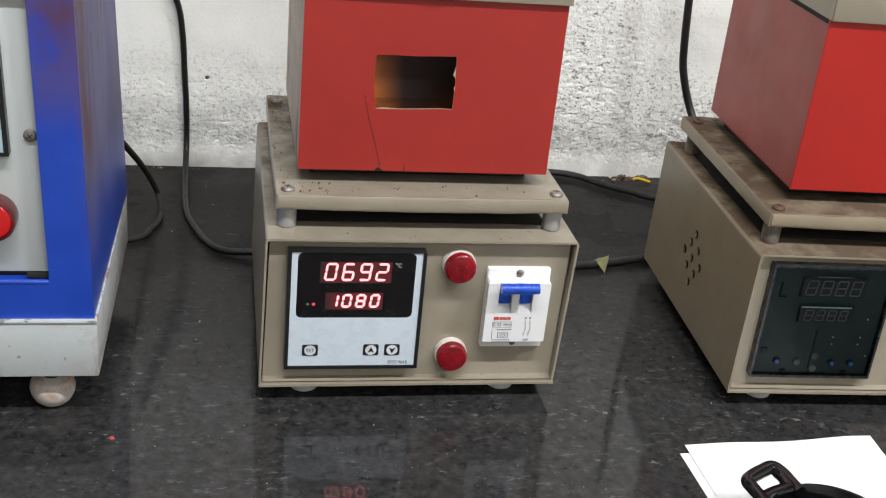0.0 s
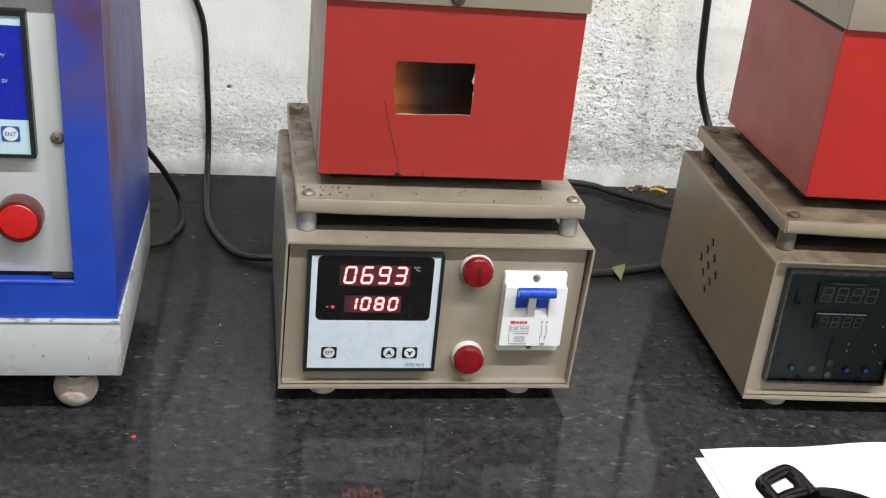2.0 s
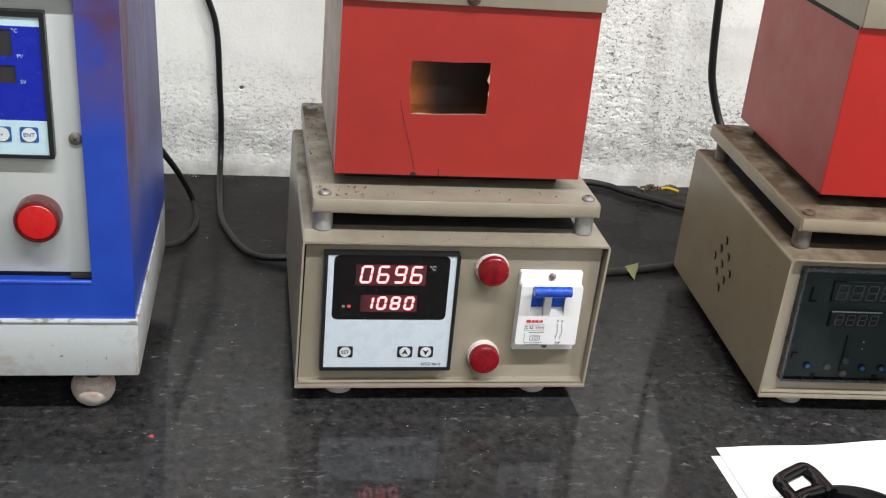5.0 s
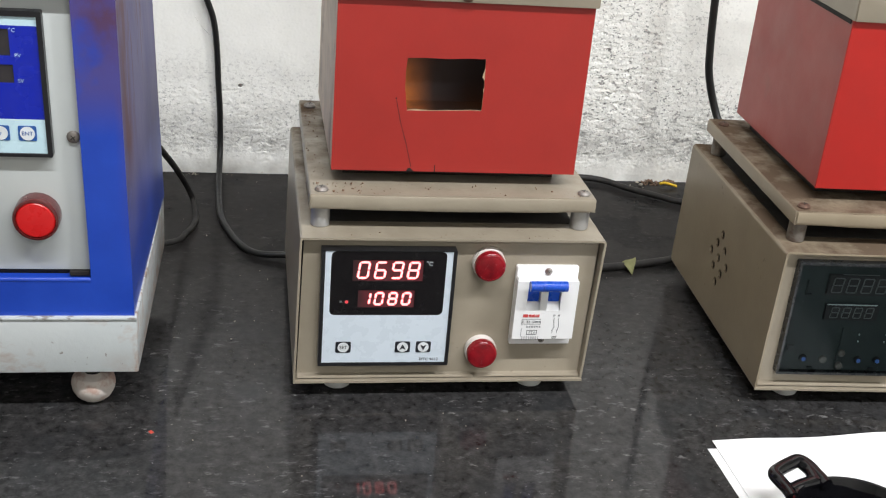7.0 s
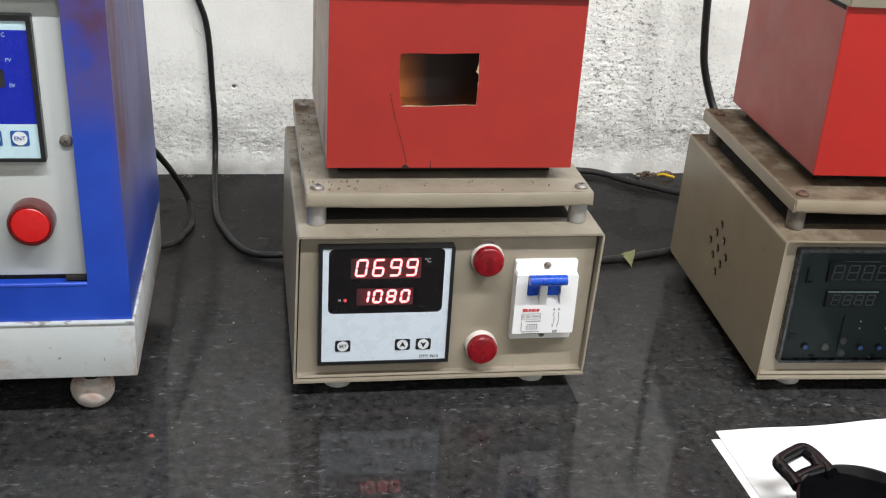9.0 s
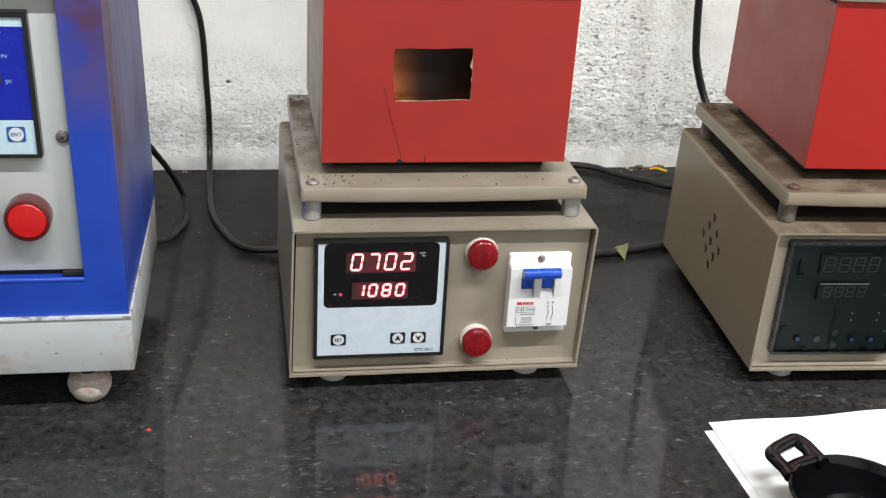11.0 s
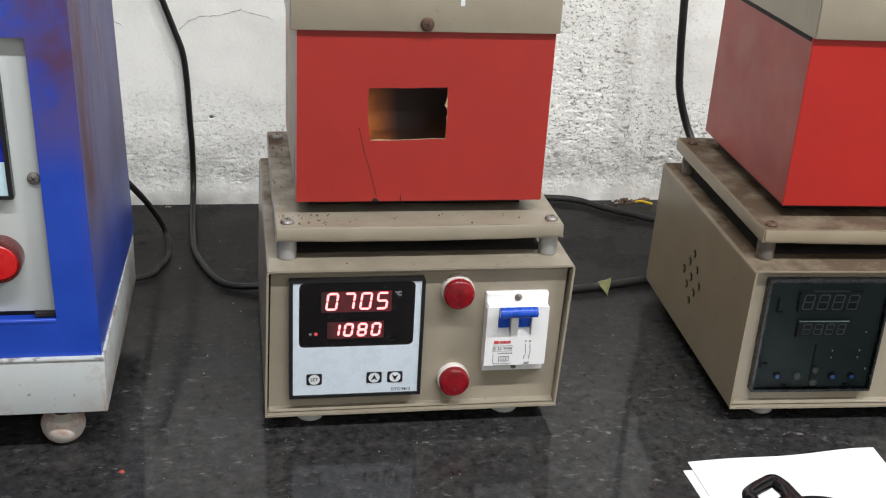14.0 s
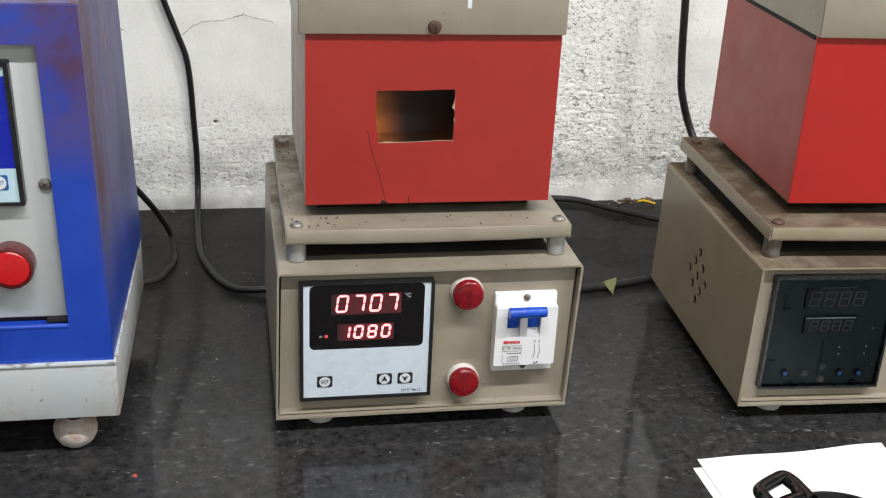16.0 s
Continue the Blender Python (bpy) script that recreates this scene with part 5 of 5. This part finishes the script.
# ---- loose things ----
def paper(label, x, y, z, yaw, waves):
    """A sheet whose far edge lifts in soft waves: (place along the edge, height, width) each."""
    bm = bmesh.new()
    w, h, nx, ny = 0.148, 0.210, 24, 20

    def height(u, v):
        lift = sum(top * math.exp(-((u - at) / wide) ** 2) for at, top, wide in waves)
        return lift * max(0.0, 1 - v / 0.07) ** 2 + 0.00012 * (1 + noise.noise(Vector((u * 40, v * 30, 7 + z * 900))))
    grid = [[bm.verts.new((w * i / nx, -h * j / ny, height(w * i / nx, h * j / ny))) for i in range(nx + 1)] for j in range(ny + 1)]
    for a, b in zip(grid, grid[1:]):
        for i in range(nx):
            bm.faces.new((a[i], a[i + 1], b[i + 1], b[i]))
    r = bmesh.ops.extrude_face_region(bm, geom=bm.faces[:])
    for v in r["geom"]:
        if isinstance(v, bmesh.types.BMVert):
            v.co.z += 0.00025
    ob = finish(bm, "paper_sheet", "paper", None, True)
    ob.matrix_world = pose(x, y, z, 0, 0, yaw)
    tagged(ob, label, "paper", "stacked sheets of paper")


paper("lower white paper sheet lying on the granite worktop", 0.1870, -0.0757, 0.0003, 1.3, ())
paper("upper white paper sheet lying on another sheet", 0.1938, -0.0666, 0.0009, 0.8, ((0.035, 0.0012, 0.030), (0.135, 0.0036, 0.040)))


def mini_pan():
    pan = thing("mini_pan", "small glossy black enamelled dish with loop handles, on paper", "dish", pose(0.2355, -0.2015, 0.0016))
    prof = [(0.0, 0), (0.033, 0), (0.0360, 0.0015), (0.0400, 0.011), (0.0422, 0.0290), (0.0428, 0.0312), (0.0436, 0.0326), (0.0430, 0.0338), (0.0416, 0.0334), (0.0404, 0.0310), (0.0385, 0.0250), (0.0350, 0.0100), (0.0310, 0.0048), (0.0290, 0.0042), (0.0, 0.0042)]
    part("bowl", lathe(prof, (0, 0, 0), "Z", 64), "enamel", pan)

    loop = [(-0.0050, 0.0380), (-0.0078, 0.0480), (-0.0100, 0.0556), (-0.0148, 0.0610), (-0.0230, 0.0580), (-0.0325, 0.0530), (-0.0370, 0.0488), (-0.0356, 0.0425), (-0.0340, 0.0345), (-0.0340, 0.0255)]
    for turn in (0, 180):
        bm = tube([(u, v, 0.0) for u, v in loop], 0.0046, 20, 8)
        # the broad limb and the web where the loop meets the rim
        for web in ([(-0.0135, 0.0575), (-0.0112, 0.0520), (-0.0110, 0.0460), (-0.0115, 0.0400)], [(-0.0335, 0.0330), (-0.0290, 0.0355), (-0.0225, 0.0385), (-0.0110, 0.0420)]):
            arm = tube([(u, v, 0.0) for u, v in web], 0.0044, 20, 8)
            tmp = bpy.data.meshes.new("web")
            arm.to_mesh(tmp)
            arm.free()
            bm.from_mesh(tmp)
            bpy.data.meshes.remove(tmp)
        for v in bm.verts:
            v.co.z = 0.0308 + 0.85 * v.co.z + 0.14 * max(0.0, v.co.y - 0.040)
        bmesh.ops.transform(bm, matrix=pose(0, 0, 0, 0, 0, turn), verts=bm.verts)
        part("handle", bm, "enamel", pan, "loop handle with an opening")
    return pan


mini_pan()


def dry_leaf():
    """A curled three-cornered leaf that leans on the cable."""
    a, b, c = Vector((0.2105, 0.2225, 0.0080)), Vector((0.2262, 0.2290, 0.0094)), Vector((0.2176, 0.2085, 0.0006))
    bm = bmesh.new()
    n = 8
    rows = []
    for i in range(n + 1):
        v = i / n
        row = []
        for k in range(n - i + 1):
            u = k / n
            p = a + (b - a) * u + (c - a) * v
            w = 1 - u - v
            p.z += 0.0030 * math.sin(math.pi * w) * v + 0.0012 * noise.noise(p * 160)
            p.x += 0.0022 * math.sin(math.pi * v) * (u - 0.3)
            row.append(bm.verts.new(p))
        rows.append(row)
    for i in range(n):
        for k in range(n - i):
            bm.faces.new((rows[i][k], rows[i][k + 1], rows[i + 1][k]))
            if k < n - i - 1:
                bm.faces.new((rows[i][k + 1], rows[i + 1][k + 1], rows[i + 1][k]))
    r = bmesh.ops.extrude_face_region(bm, geom=bm.faces[:])
    for v in r["geom"]:
        if isinstance(v, bmesh.types.BMVert):
            v.co.z += 0.0004
    ob = finish(bm, "dry_leaf", "leaf", None, True)
    tagged(ob, "small dry olive-green leaf lying against a black cable", "leaf")


dry_leaf()
ob = finish(tube([(0.3215, 0.4405, 0.0036), (0.3275, 0.4395, 0.0050), (0.3350, 0.4380, 0.0036), (0.3410, 0.4366, 0.0022)], 0.0016, 14, 6), "wire_scrap", "yellow", None, True)
tagged(ob, "short bent scrap of yellow wire near the wall", "wire")
bm = boxed(-0.0014, 0.0014, -0.0018, 0.0016, 0.0001, 0.0008, bevel=0.0003, seg=1)
ob = finish(bm, "paint_chip", "chip")
ob.matrix_world = pose(-0.2088, -0.0417, 0.0000, 0, 0, 30)
tagged(ob, "tiny red paint chip on the granite", "paint chip")


def crumbs(name, label, material, spots, seed):
    """Loose crumbs: (x0, x1, y0, y1, z, count, smallest, largest) for each patch."""
    rnd = random.Random(seed)
    bm = bmesh.new()
    for x0, x1, y0, y1, z, count, s0, s1 in spots:
        for _ in range(count):
            s = s0 + (s1 - s0) * rnd.random() ** 3
            m = Matrix.Translation((rnd.uniform(x0, x1), rnd.uniform(y0, y1), z + s * 0.35)) @ Euler((rnd.random() * 6, rnd.random() * 6, rnd.random() * 6)).to_matrix().to_4x4() @ Matrix.Diagonal((s, s * rnd.uniform(0.5, 1), s * rnd.uniform(0.4, 0.8), 1))
            bmesh.ops.create_icosphere(bm, subdivisions=1, radius=0.5, matrix=m)
    tagged(finish(bm, name, material, None), label, "dirt", kind="stuff")


crumbs("rust_crumbs", "brown rust crumbs scattered on the furnace trays", "dirt", [(-0.085, 0.100, 0.0145, 0.033, 0.1585, 44, 0.0005, 0.0018), (-0.098, -0.060, 0.016, 0.034, 0.1585, 40, 0.0005, 0.0024), (-0.1, -0.088, 0.03, 0.215, 0.1585, 50, 0.0006, 0.002), (-0.1, 0.09, 0.002, 0.010, 0.131, 16, 0.0006, 0.0020)], 4)
crumbs("dust_heap", "small heap of brown dirt by the wall", "dirt", [(0.304, 0.322, 0.443, 0.457, 0.0, 130, 0.0007, 0.0034), (0.308, 0.318, 0.449, 0.457, 0.0015, 60, 0.0008, 0.003), (0.327, 0.345, 0.448, 0.457, 0.0, 130, 0.0007, 0.0034), (0.331, 0.341, 0.451, 0.457, 0.0015, 60, 0.0008, 0.003)], 5)
crumbs("plaster_crumbs", "pale plaster crumbs strewn over the worktop", "crumb", [(-0.215, -0.115, 0.0, 0.44, 0.0, 26, 0.0006, 0.0024), (0.12, 0.24, -0.10, 0.44, 0.0, 18, 0.0006, 0.0024), (0.285, 0.305, 0.42, 0.452, 0.0, 9, 0.001, 0.005), (0.299, 0.303, 0.440, 0.444, 0.0, 3, 0.004, 0.0065), (-0.28, 0.18, -0.14, -0.02, 0.0, 24, 0.0005, 0.0016), (-0.21, -0.12, 0.447, 0.457, 0, 14, 0.001, 0.003)], 6)


def motions():
    """Figure segments that go dark draw back into their module."""
    shown, sunk, tick = pose(0, 0, 0), pose(0, 0.0025, 0), 1 / 30
    for seg, lit in LIVE:
        rows = [(0.0, shown if lit[0] else sunk)]
        for (t, _), was, now in zip(READINGS[1:], lit, lit[1:]):
            if was != now:
                rows += [(t - tick, shown if was else sunk), (t, shown if now else sunk)]
        rows.append((16.0, shown if lit[-1] else sunk))
        walk(seg, rows)


motions()
